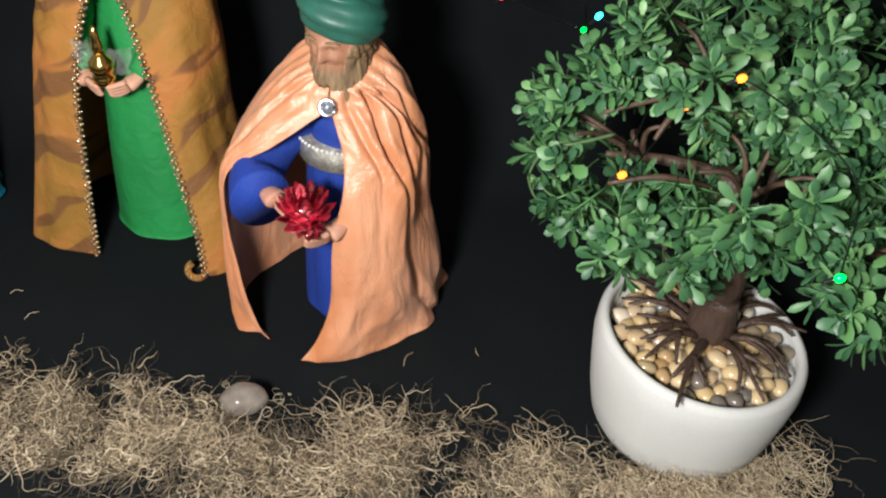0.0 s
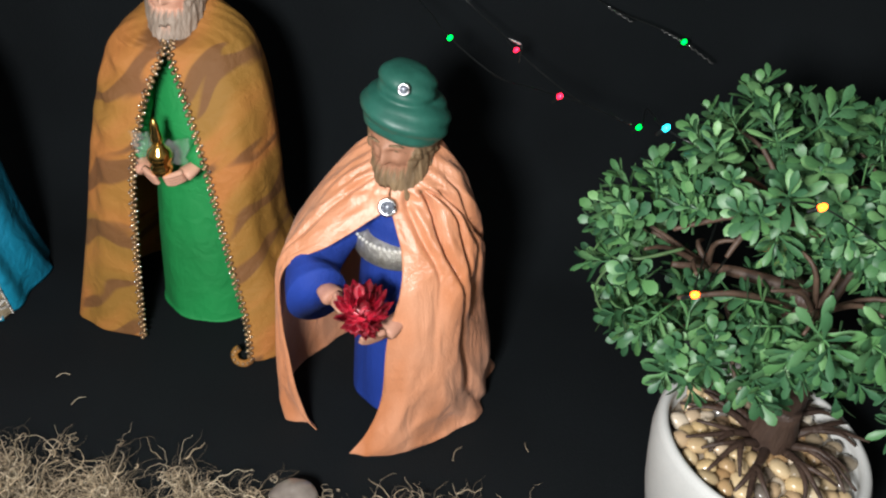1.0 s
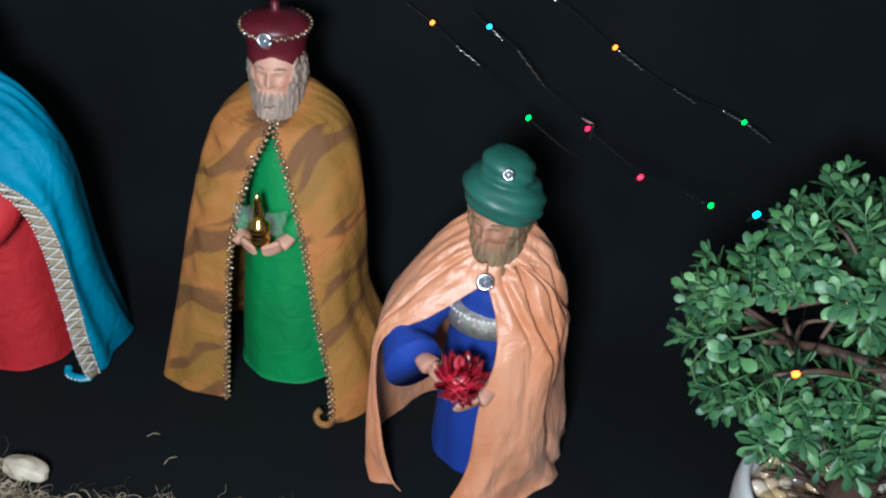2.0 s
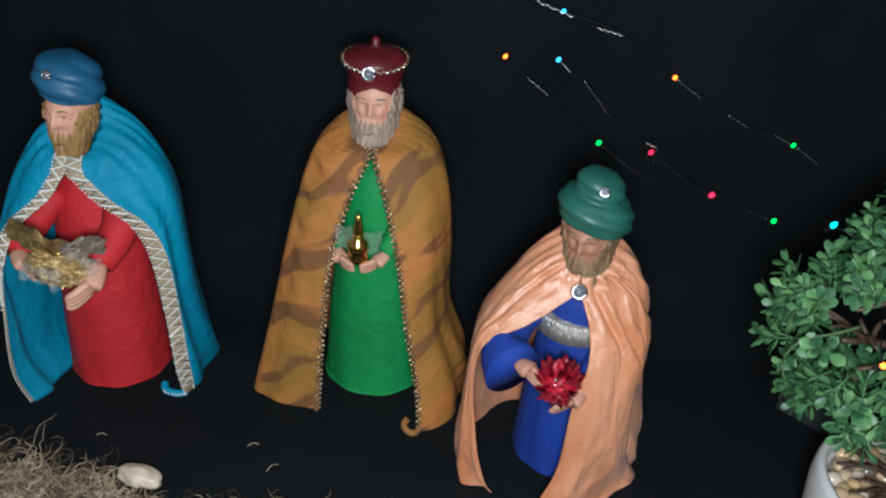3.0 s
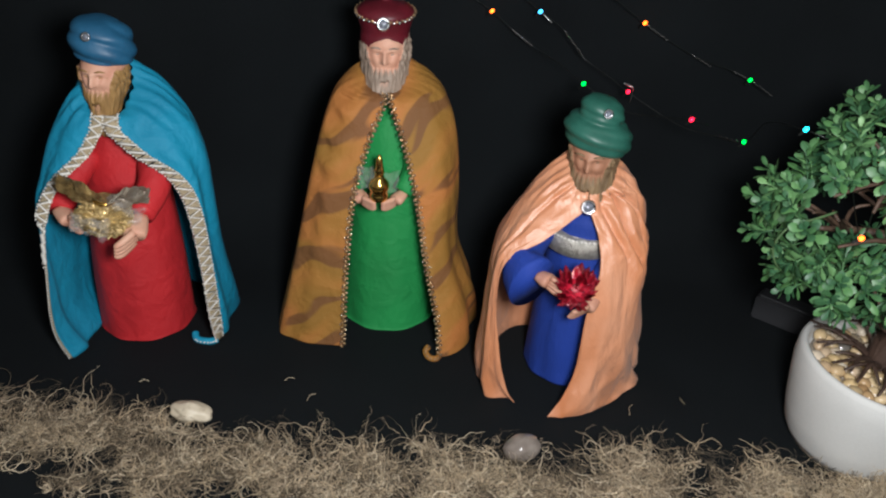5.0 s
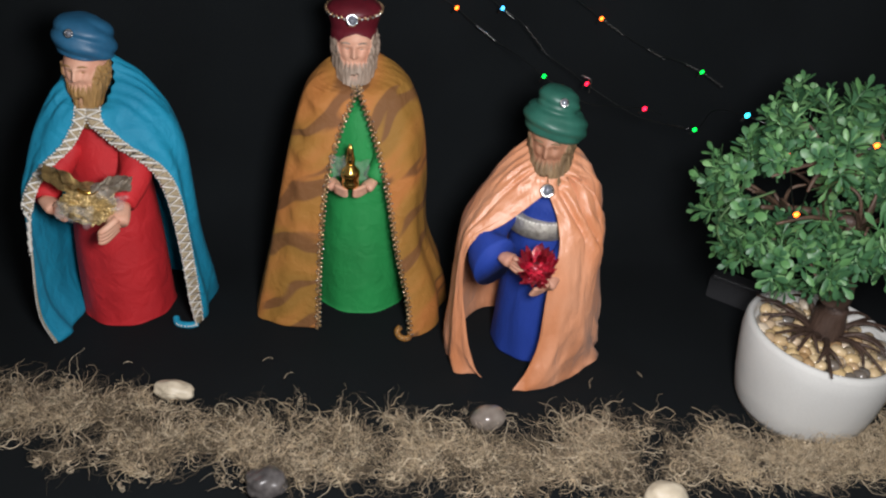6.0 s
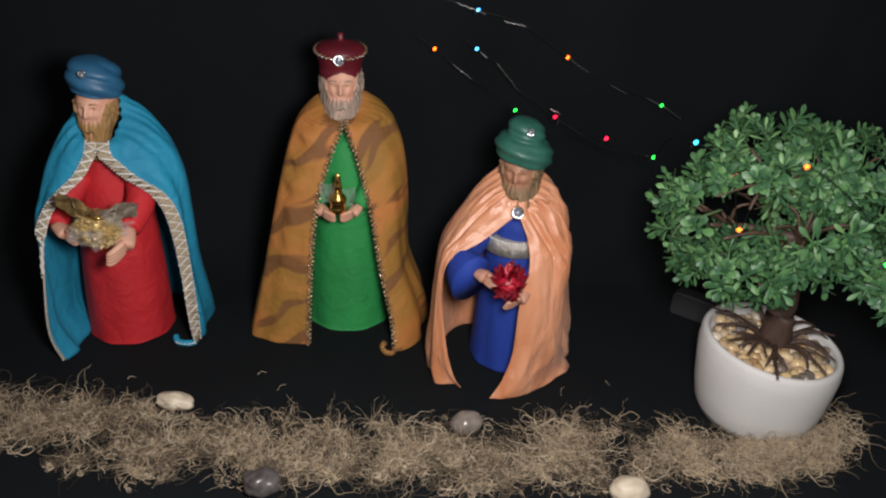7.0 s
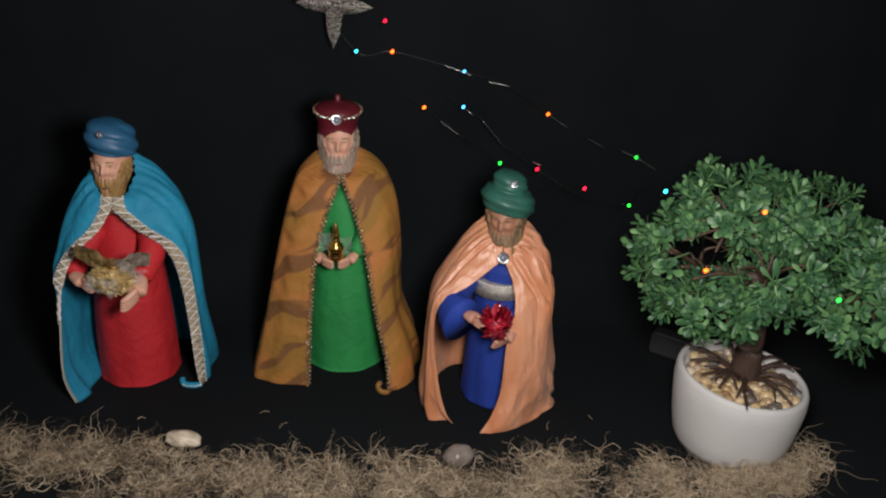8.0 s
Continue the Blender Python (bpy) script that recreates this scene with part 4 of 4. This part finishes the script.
def build_branches():
    fork = Vector(TRUNK[-1])
    rnd = random.Random(3)
    for c, r, n in PADS:
        c = Vector(c)
        start = Vector(TRUNK[rnd.randint(13, 20)])
        mid = start.lerp(c, 0.5) + Vector((0, 0.012, -0.008))
        bm = bmesh.new()
        ln = smooth_line([start, mid, c - Vector((0, 0, r[2] * 0.2))], 14)
        tube(bm, ln, [0.0062 - 0.0042 * j / 13 for j in range(14)], 0, 10)
        for k in range(6):
            a = 2 * math.pi * k / 6 + rnd.uniform(-0.4, 0.4)
            e = c + Vector((r[0] * 0.75 * math.cos(a), r[1] * 0.75 * math.sin(a), rnd.uniform(-0.3, 0.5) * r[2]))
            b = smooth_line([ln[9], Vector(ln[11]).lerp(e, 0.5) + Vector((0, 0, 0.008)), e], 8)
            tube(bm, b, [0.0024 - 0.0013 * j / 7 for j in range(8)], 0, 7)
        part("branch", bm, M_TWIG, tree)
    # bare twigs in the gap of the crown
    bm = bmesh.new()
    for pts in (((-0.010, 0.012, 0.286), (-0.060, 0.004, 0.304), (-0.110, -0.004, 0.292)), ((-0.055, 0.004, 0.304), (-0.068, -0.006, 0.294), (-0.076, -0.014, 0.282)),
                ((-0.020, 0.0, 0.235), (-0.062, -0.016, 0.256), (-0.10, -0.02, 0.250))):
        tube(bm, smooth_line(pts, 10), [0.0030 - 0.0016 * j / 9 for j in range(10)], 0, 8)
    part("twig", bm, M_TWIG, tree, "bare light-brown twigs in the crown's gap")


build_branches()


def bare_stem():
    """A thin leafless stem that bows out of the crown."""
    bm = bmesh.new()
    tube(bm, smooth_line([(-0.098, 0.004, 0.272), (-0.122, -0.006, 0.269), (-0.140, -0.007, 0.2635), (-0.150, -0.006, 0.243), (-0.145, -0.006, 0.224), (-0.132, -0.004, 0.210)], 26),
         [0.0013 - 0.0006 * j / 25 for j in range(26)], 0, 7)
    part("stem", bm, M_STEM, tree, "bare bowed green plastic stem")


bare_stem()


def sprig_mesh(seed, slim=1.0):
    """A short stem with whorls of small spoon-shaped leaves."""
    rnd = random.Random(seed)
    bm = bmesh.new()
    tube(bm, [Vector((0, 0, -0.012)), Vector((0.0006, 0, 0.002)), Vector((0, 0.0005, 0.014))], [0.0008, 0.0008, 0.0005], 0, 4)
    for w, (z, tilt, n, size) in enumerate(((0.001, 62, 5, 1.0), (0.008, 50, 5, 0.9), (0.014, 28, 4, 0.72))):
        for i in range(n):
            az = 2 * math.pi * (i + 0.5 * w + rnd.uniform(-0.18, 0.18)) / n
            L = 0.0128 * size * rnd.uniform(0.8, 1.2) / slim ** 0.4
            t = radians(tilt + rnd.uniform(-14, 14))
            up = Matrix.Rotation(az, 3, "Z") @ Matrix.Rotation(t, 3, "Y")
            rows = []
            for f, h in ((0.0, 0.04), (0.32, 0.10), (0.64, 0.27), (0.86, 0.24), (1.0, 0.05)):
                bend = 0.16 * L * f * f
                rows.append([Vector((0, 0, z)) + up @ Vector((bend - 0.10 * L * (0 if s else 1) * h * 4 * 0.5, s * h * L * slim, f * L)) for s in (-1, 0, 1)])
            grid(bm, rows)
    me = bpy.data.meshes.new("leaf_sprig")
    bm.to_mesh(me)
    bm.free()
    me.materials.append(M_LEAF)
    me.shade_smooth()
    return me


def build_crown():
    rnd = random.Random(21)
    kinds = [sprig_mesh(s, (1.0, 0.95, 1.0, 0.85, 0.7, 0.5)[s]) for s in range(6)]
    spots = []
    for c, r, n in PADS:
        c = Vector(c)
        made = 0
        while made < 1.2 * n:
            d = Vector((rnd.gauss(0, 1), rnd.gauss(0, 1), rnd.gauss(0, 1))).normalized()
            k = rnd.uniform(0.72, 1.04)
            p = c + Vector((d.x * r[0], d.y * r[1], d.z * r[2])) * k
            made += 1
            if ((p.x - HOLE.x - 0.25 * (p.y - HOLE.y)) / 0.043) ** 2 + ((p.z - HOLE.z + 0.45 * (p.y - HOLE.y)) / 0.036) ** 2 < 1:
                continue
            # uneven clumps with dark gaps between them
            if noise.noise(p * 26 + Vector((5, 1, 0))) < -0.22:
                continue
            out = Vector((d.x / r[0], d.y / r[1], d.z / r[2])).normalized()
            out = (out + Vector((rnd.uniform(-0.5, 0.5), rnd.uniform(-0.5, 0.5), 0.25 + rnd.uniform(-0.4, 0.4)))).normalized()
            spots.append((p, out, rnd.uniform(0.9, 1.4), rnd.uniform(0, 360), rnd.randrange(6)))
    spots.sort(key=lambda s: s[0].y)
    rest = bmesh.new()
    for i, (p, out, k, spin, kind) in enumerate(spots):
        m = Matrix.Translation(p) @ out.to_track_quat("Z", "Y").to_matrix().to_4x4() @ pose(0, 0, 0, 0, 0, spin) @ Matrix.Scale(k, 4)
        if i < 300:
            o = new("leaf_sprig", kinds[kind])
            o.parent = tree
            o.matrix_local = m
        else:
            me = kinds[kind].copy()
            me.transform(m)
            rest.from_mesh(me)
            bpy.data.meshes.remove(me)
    tagged(part("crown", rest, M_LEAF, tree), "dense green plastic boxwood foliage", kind="stuff")


build_crown()


def build_pebbles():
    rnd = random.Random(8)
    kinds = []
    for s in range(5):
        bm = bmesh.new()
        blob(bm, (0, 0, 0), (1.0, 0.75, 0.6), 0, 2, lambda d: 1 + 0.22 * noise.noise(d * 1.5 + Vector((s * 3.1, 0, 0))))
        me = bpy.data.meshes.new("pebble")
        bm.to_mesh(me)
        bm.free()
        me.materials.append(M_PEBBLES)
        me.shade_smooth()
        kinds.append(me)
    for i in range(95):
        r = 0.066 * math.sqrt((i + 0.5) / 95)
        a = i * 2.39996
        x, y = r * math.cos(a), r * math.sin(a)
        o = new("pebble", rnd.choice(kinds))
        o.parent = FILLING
        k = rnd.uniform(0.0068, 0.0105)
        o.matrix_local = pose(x, y, (0.095 + rnd.uniform(-0.002, 0.003)) * (1 - 0.9 * x), rnd.uniform(-25, 25), rnd.uniform(-25, 25), rnd.uniform(0, 360)) @ Matrix.Scale(k, 4)


build_pebbles()


# ---- fairy lights ----
BULB = {n: glow(n + "_bulb_glow", c, s) for n, c, s in (("amber", (1.0, 0.12, 0.008), 7.0), ("red", (1.0, 0.01, 0.04), 4.0), ("green", (0.01, 1.0, 0.06), 3.0), ("blue", (0.06, 0.45, 1.0), 4.5), ("teal", (0.04, 0.8, 0.95), 4.0))}


def wall_y(z):
    return 0.905 if z > 0.2 else 0.90


def bulb(p, colour, root, lean):
    """A glowing drop with a dark socket behind it."""
    bm = bmesh.new()
    blob(bm, (0, 0, 0), (0.0023, 0.0023, 0.0031), 0, 2)
    o = part("bulb", bm, BULB[colour], root, colour + " glowing bulb")
    o.matrix_local = pose(*p, 0, lean, 0)
    bm = bmesh.new()
    lathe(bm, [(0.0007, -0.0085), (0.0013, -0.0075), (0.0014, -0.0040), (0.0017, -0.0036), (0.0017, -0.0024)], 0, 10)
    part("socket", bm, M_WIRE, o, "dark plastic socket")


def light_string(label, line, bulbs, bright):
    """A dark wire with small glowing bulbs and bare, glinting stretches."""
    root = tagged(new("fairy_light_string"), label, "string lights", "fairy light strings")
    bm = bmesh.new()
    pts = smooth_line(line, 16 * len(line))
    tube(bm, pts, 0.0006, 0, 5)
    part("wire", bm, M_WIRE, root)
    for a, b in bright:
        bm = bmesh.new()
        a, b = Vector(a), Vector(b)
        seg = [a.lerp(b, i / 14) + Vector((0, -0.0025, 0.0012 * math.sin(i * 1.9))) for i in range(15)]
        tube(bm, seg, 0.0008, 0, 5)
        part("bare_wire", bm, M_WIRE_BRIGHT, root, "bare silver wire")
    for p, colour in bulbs:
        bulb(p, colour, root, 40)


W = 0.90
light_string("dark wire fairy light string with amber, blue and green bulbs",
             [(-0.34, W, 0.50), (-0.273, W, 0.408), (-0.222, W, 0.409), (-0.147, W, 0.392), (-0.117, W, 0.383), (-0.054, W, 0.365), (0.013, W, 0.322), (0.079, W, 0.285), (0.134, W, 0.267), (0.159, W, 0.256), (0.191, W, 0.237)],
             [((-0.273, W, 0.408), "teal"), ((-0.222, W, 0.409), "amber"), ((-0.233, W, 0.452), "red"), ((-0.117, W, 0.383), "blue"), ((0.013, W, 0.322), "amber"), ((0.159, W, 0.256), "green")],
             [((-0.147, W, 0.392), (-0.105, W, 0.378)), ((-0.08, W, 0.369), (-0.05, W, 0.364)), ((0.016, W, 0.320), (0.045, W, 0.302)), ((0.079, W, 0.285), (0.105, W, 0.272)), ((0.134, W, 0.267), (0.155, W, 0.258)), ((0.163, W, 0.254), (0.191, W, 0.237))])
light_string("dark wire fairy light string with amber, green and red bulbs",
             [(-0.20, W, 0.345), (-0.173, W, 0.328), (-0.147, W, 0.307), (-0.123, W, 0.289), (-0.09, 0.86, 0.280), (-0.066, 0.827, 0.270), (-0.02, 0.80, 0.250), (0.010, 0.77, 0.258), (0.035, 0.729, 0.273), (0.06, 0.74, 0.262)],
             [((-0.173, W, 0.328), "amber"), ((-0.066, 0.827, 0.270), "green"), ((0.035, 0.729, 0.273), "red")],
             [((-0.147, W, 0.307), (-0.120, W, 0.288))])
light_string("dark wire fairy light string reaching into the bonsai",
             [(-0.135, W, 0.345), (-0.115, W, 0.330), (-0.084, W, 0.309), (-0.056, W, 0.276), (-0.02, 0.875, 0.258), (-0.004, 0.857, 0.250), (0.05, 0.82, 0.228), (0.085, 0.79, 0.228), (0.108, 0.752, 0.239), (0.100, 0.69, 0.290), (0.101, 0.610, 0.319), (0.14, 0.59, 0.31)],
             [((-0.115, W, 0.330), "blue"), ((-0.004, 0.857, 0.2505), "red"), ((0.108, 0.752, 0.239), "green"), ((0.101, 0.609, 0.320), "teal")],
             [((-0.113, W, 0.329), (-0.100, W, 0.318)), ((-0.084, W, 0.309), (-0.056, W, 0.278)), ((-0.012, 0.857, 0.262), (0.000, 0.857, 0.258)), ((0.001, 0.857, 0.257), (0.000, 0.857, 0.238)), ((0.086, 0.790, 0.230), (0.102, 0.760, 0.237))])


def tree_lights():
    root = tagged(new("fairy_light_string"), "fairy lights wound through the bonsai, amber, red and green", "string lights", "fairy light strings")
    spots = [((0.117, 0.492, 0.274), "amber"), ((0.160, 0.552, 0.290), "amber"), ((0.170, 0.493, 0.345), "amber"), ((0.150, 0.598, 0.286), "red"), ((0.216, 0.393, 0.293), "green")]
    bm = bmesh.new()
    keys = [(0.14, 0.59, 0.31), spots[3][0], spots[0][0], spots[1][0], spots[2][0], (0.25, 0.49, 0.29), spots[4][0]]
    tube(bm, smooth_line(keys, 90), 0.0006, 0, 5)
    part("wire", bm, M_WIRE, root)
    for p, colour in spots:
        bulb(p, colour, root, 60)


tree_lights()


# ---- star and battery box ----
def star():
    bm = bmesh.new()
    n = 8
    for face in (-1, 1):
        centre = bm.verts.new((0, face * 0.010, 0))
        ring = []
        for i in range(n * 4):
            a = 2 * math.pi * i / (n * 4) - math.pi / 2
            f = abs(((i / (n * 4) * 4) % 1) * 2 - 1)
            long = 0.060 if i < 4 or i > n * 4 - 4 else 0.054
            r = 0.017 + (long - 0.017) * f ** 2.0
            ring.append(bm.verts.new((r * math.cos(a), face * 0.0015, r * math.sin(a))))
        for i in range(n * 4):
            bm.faces.new((centre, ring[i], ring[(i + 1) % (n * 4)]))
        if face == -1:
            first = ring
        else:
            for i in range(n * 4):
                bm.faces.new((first[i], first[(i + 1) % (n * 4)], ring[(i + 1) % (n * 4)], ring[i]))
    bmesh.ops.recalc_face_normals(bm, faces=bm.faces)
    ob = part("star", bm, M_TINSEL, smooth=False)
    ob.matrix_world = pose(-0.303, 0.892, 0.473, 0, 2, 0)
    tagged(ob, "silver tinsel star ornament hung on the black cloth", "star")


star()


def battery_box():
    root = tagged(new("battery_box"), "dark plastic battery box leaning behind the pot", "battery box")
    bm = bmesh.new()
    bmesh.ops.create_cube(bm, size=1.0, matrix=Matrix.Translation((0.035, 0, 0.016)) @ Matrix.Diagonal((0.07, 0.026, 0.032, 1)))
    bmesh.ops.bevel(bm, geom=bm.edges[:], offset=0.002, segments=2, affect="EDGES")
    part("case", bm, M_CASE, root, smooth=False)
    bm = bmesh.new()
    bmesh.ops.create_cube(bm, size=1.0, matrix=Matrix.Translation((0.035, 0, 0.0332)) @ Matrix.Diagonal((0.064, 0.022, 0.003, 1)))
    bmesh.ops.bevel(bm, geom=bm.edges[:], offset=0.001, segments=1, affect="EDGES")
    part("lid", bm, M_CASE, root, smooth=False)
    root.matrix_world = pose(0.180, 0.756, 0.001, 0, 0, -38)


battery_box()


# ---- dried moss ----
def moss_edge(x):
    xs = [-0.95, -0.68, -0.58, -0.48, -0.32, -0.15, -0.03, 0.08, 0.16, 0.24, 0.33]
    back = [0.602, 0.576, 0.557, 0.543, 0.527, 0.516, 0.514, 0.514, 0.502, 0.496, 0.515]
    front = [0.472, 0.458, 0.440, 0.410, 0.398, 0.392, 0.388, 0.402, 0.414, 0.430, 0.47]
    return np.interp(x, xs, back), np.interp(x, xs, front)


def fibres(name, count, seed, mat, rad, length, height, curl, label, spread=1.0, sides=3, segs=9, gap=0.15, seed_shape=7.0, bare=0.42, span=(-0.92, 0.27), bundle=1, lean=0.0):
    """Curling dried strands in one mesh."""
    rng = np.random.RandomState(seed)
    tries = count * 5
    x = rng.uniform(span[0], span[1], tries)
    back, front = moss_edge(x)
    f = 0.5 + (rng.beta(1.35, 1.35, tries) - 0.5) * spread
    y = front + (back - front) * f + lean
    # tufts and bare gaps
    tuft = np.array([noise.noise(Vector((a * 17, b * 24, seed_shape))) + 0.6 * noise.noise(Vector((a * 55, b * 55, 4))) for a, b in zip(x, y)])
    ragged = np.clip(1 - (2 * f - 1) ** 2, 0, 1) * 0.75
    keep = np.nonzero(tuft + ragged + rng.uniform(-gap, gap, tries) > bare)[0][:count]
    count = len(keep)
    x, y, f, tuft = x[keep], y[keep], f[keep], tuft[keep]
    hump = np.clip(1 - (2 * f - 1) ** 2, 0.12, 1)
    lump = np.clip(0.62 + 0.55 * tuft, 0.25, 1.2)
    z = 0.002 + rng.uniform(0, 1, count) ** 0.8 * height * hump * lump
    head_ = rng.uniform(0, 2 * np.pi, count)
    turn1 = rng.normal(0, curl, count)
    turn2 = rng.normal(0, curl * 0.7, count)
    ph = rng.uniform(0, 6.28, count)
    # each lock is a bundle of strands that curl together
    x, y, z, hump, lump, head_, turn1, turn2, ph = (np.repeat(v, bundle) for v in (x, y, z, hump, lump, head_, turn1, turn2, ph))
    count *= bundle
    if bundle > 1:
        x, y = x + rng.normal(0, 0.0035, count), y + rng.normal(0, 0.0035, count)
        z = np.maximum(z + rng.normal(0, 0.002, count), 0.0015)
        head_ = head_ + rng.normal(0, 0.45, count)
        turn1, turn2 = turn1 + rng.normal(0, 1.6, count), turn2 + rng.normal(0, 1.2, count)
    rise = rng.normal(0, 0.28, count)
    ln = length * rng.uniform(0.45, 1.4, count)
    pts = np.zeros((count, segs + 1, 3))
    pts[:, 0] = np.stack([x, y, z], 1)
    for k in range(segs):
        head_ = head_ + turn1 / segs + 0.5 * np.sin(ph + k * 1.3) * turn2 / segs * 2
        head_ = head_ + rng.normal(0, 0.34, count)
        rise = rise * 0.80 + turn2 / segs * 0.6 + rng.normal(0, 0.20, count)
        step = ln / segs
        d = np.stack([np.cos(head_) * np.cos(rise), np.sin(head_) * np.cos(rise), np.sin(rise)], 1) * step[:, None]
        nxt = pts[:, k] + d
        top = height * 1.25 * hump * lump + 0.004
        over = nxt[:, 2] > top + 0.006
        rise = np.where(over, -np.abs(rise) * 0.6, rise)
        nxt[:, 2] = np.maximum(nxt[:, 2], 0.0012)
        pts[:, k + 1] = nxt
    r = rad * rng.uniform(0.6, 1.5, count)
    tang = np.gradient(pts, axis=1)
    tang /= np.linalg.norm(tang, axis=2, keepdims=True) + 1e-9
    ref = np.array([0.3, 0.2, 0.93])
    s = np.cross(tang, ref)
    s /= np.linalg.norm(s, axis=2, keepdims=True) + 1e-9
    u = np.cross(s, tang)
    taper = np.linspace(1.25, 0.35, segs + 1)
    rr = r[:, None, None] * taper[None, :, None]
    ringv = np.stack([pts + rr * (s * np.cos(a) + u * np.sin(a)) for a in (2 * np.pi * j / sides for j in range(sides))], 2)
    verts = ringv.reshape(-1, 3)
    base = (np.arange(count)[:, None] * (segs + 1) + np.arange(segs)[None, :]) * sides
    quads = []
    for j in range(sides):
        j2 = (j + 1) % sides
        quads.append(np.stack([base + j, base + j2, base + sides + j2, base + sides + j], -1).reshape(-1, 4))
    quads = np.concatenate(quads)
    me = bpy.data.meshes.new(name)
    me.vertices.add(len(verts))
    me.vertices.foreach_set("co", verts.astype(np.float32).ravel())
    me.loops.add(quads.size)
    me.loops.foreach_set("vertex_index", quads.astype(np.int32).ravel())
    me.polygons.add(len(quads))
    me.polygons.foreach_set("loop_start", np.arange(0, quads.size, 4, dtype=np.int32))
    me.update(calc_edges=True)
    me.validate()
    me.materials.append(mat)
    me.shade_smooth()
    return tagged(new(name, me), label, "moss", kind="stuff")


fibres("dried_moss", 820, 1, M_MOSS, 0.00028, 0.050, 0.007, 5.5, "tangled tan dried moss strewn on the black cloth", spread=1.04, segs=12, bare=0.58, bundle=8)
fibres("dried_moss", 1150, 2, M_MOSS_PALE, 0.00042, 0.036, 0.012, 5.0, "pale curling strands of dried moss", spread=1.08, gap=0.14, segs=12, bare=0.64, bundle=4)
fibres("dried_moss", 260, 6, M_MOSS_PALE, 0.00036, 0.065, 0.011, 5.5, "long pale bent strands lying over the moss", spread=1.02, gap=0.3, segs=20, bare=0.64, bundle=3)
fibres("dried_moss", 480, 3, M_MOSS_PALE, 0.00036, 0.040, 0.009, 9.0, "loose wiry wisps at the moss's edge", spread=1.16, gap=0.7, segs=18)
fibres("dried_moss", 180, 5, M_MOSS_PALE, 0.00030, 0.050, 0.020, 6.5, "pale moss heaped against the pot's foot", gap=0.5, segs=14, span=(0.10, 0.28), bundle=4, lean=-0.012)
fibres("dried_moss", 70, 4, M_MOSS_PALE, 0.00030, 0.085, 0.030, 8.0, "stray wiry wisps beside the pot", gap=0.9, segs=20, span=(0.275, 0.325))


def lint():
    """A few stray threads on the cloth."""
    bm = bmesh.new()
    for x, y, a, n in ((-0.394, 0.600, 0.4, 0.012), (-0.366, 0.570, 0.9, 0.014), (-0.548, 0.592, 0.2, 0.010), (0.045, 0.580, 1.9, 0.010), (-0.02, 0.560, 1.2, 0.018), (0.14, 0.40, 2.4, 0.006), (-0.44, 0.39, 1.0, 0.005)):
        d = Vector((math.cos(a), math.sin(a), 0))
        tube(bm, smooth_line([Vector((x, y, 0.002)), Vector((x, y, 0.0035)) + d * n * 0.5 + Vector((-d.y, d.x, 0)) * n * 0.15, Vector((x, y, 0.002)) + d * n], 8), 0.0003, 0, 4)
    tagged(part("lint", bm, M_MOSS_PALE), "stray pale threads lying on the black cloth", "lint", kind="stuff")


lint()
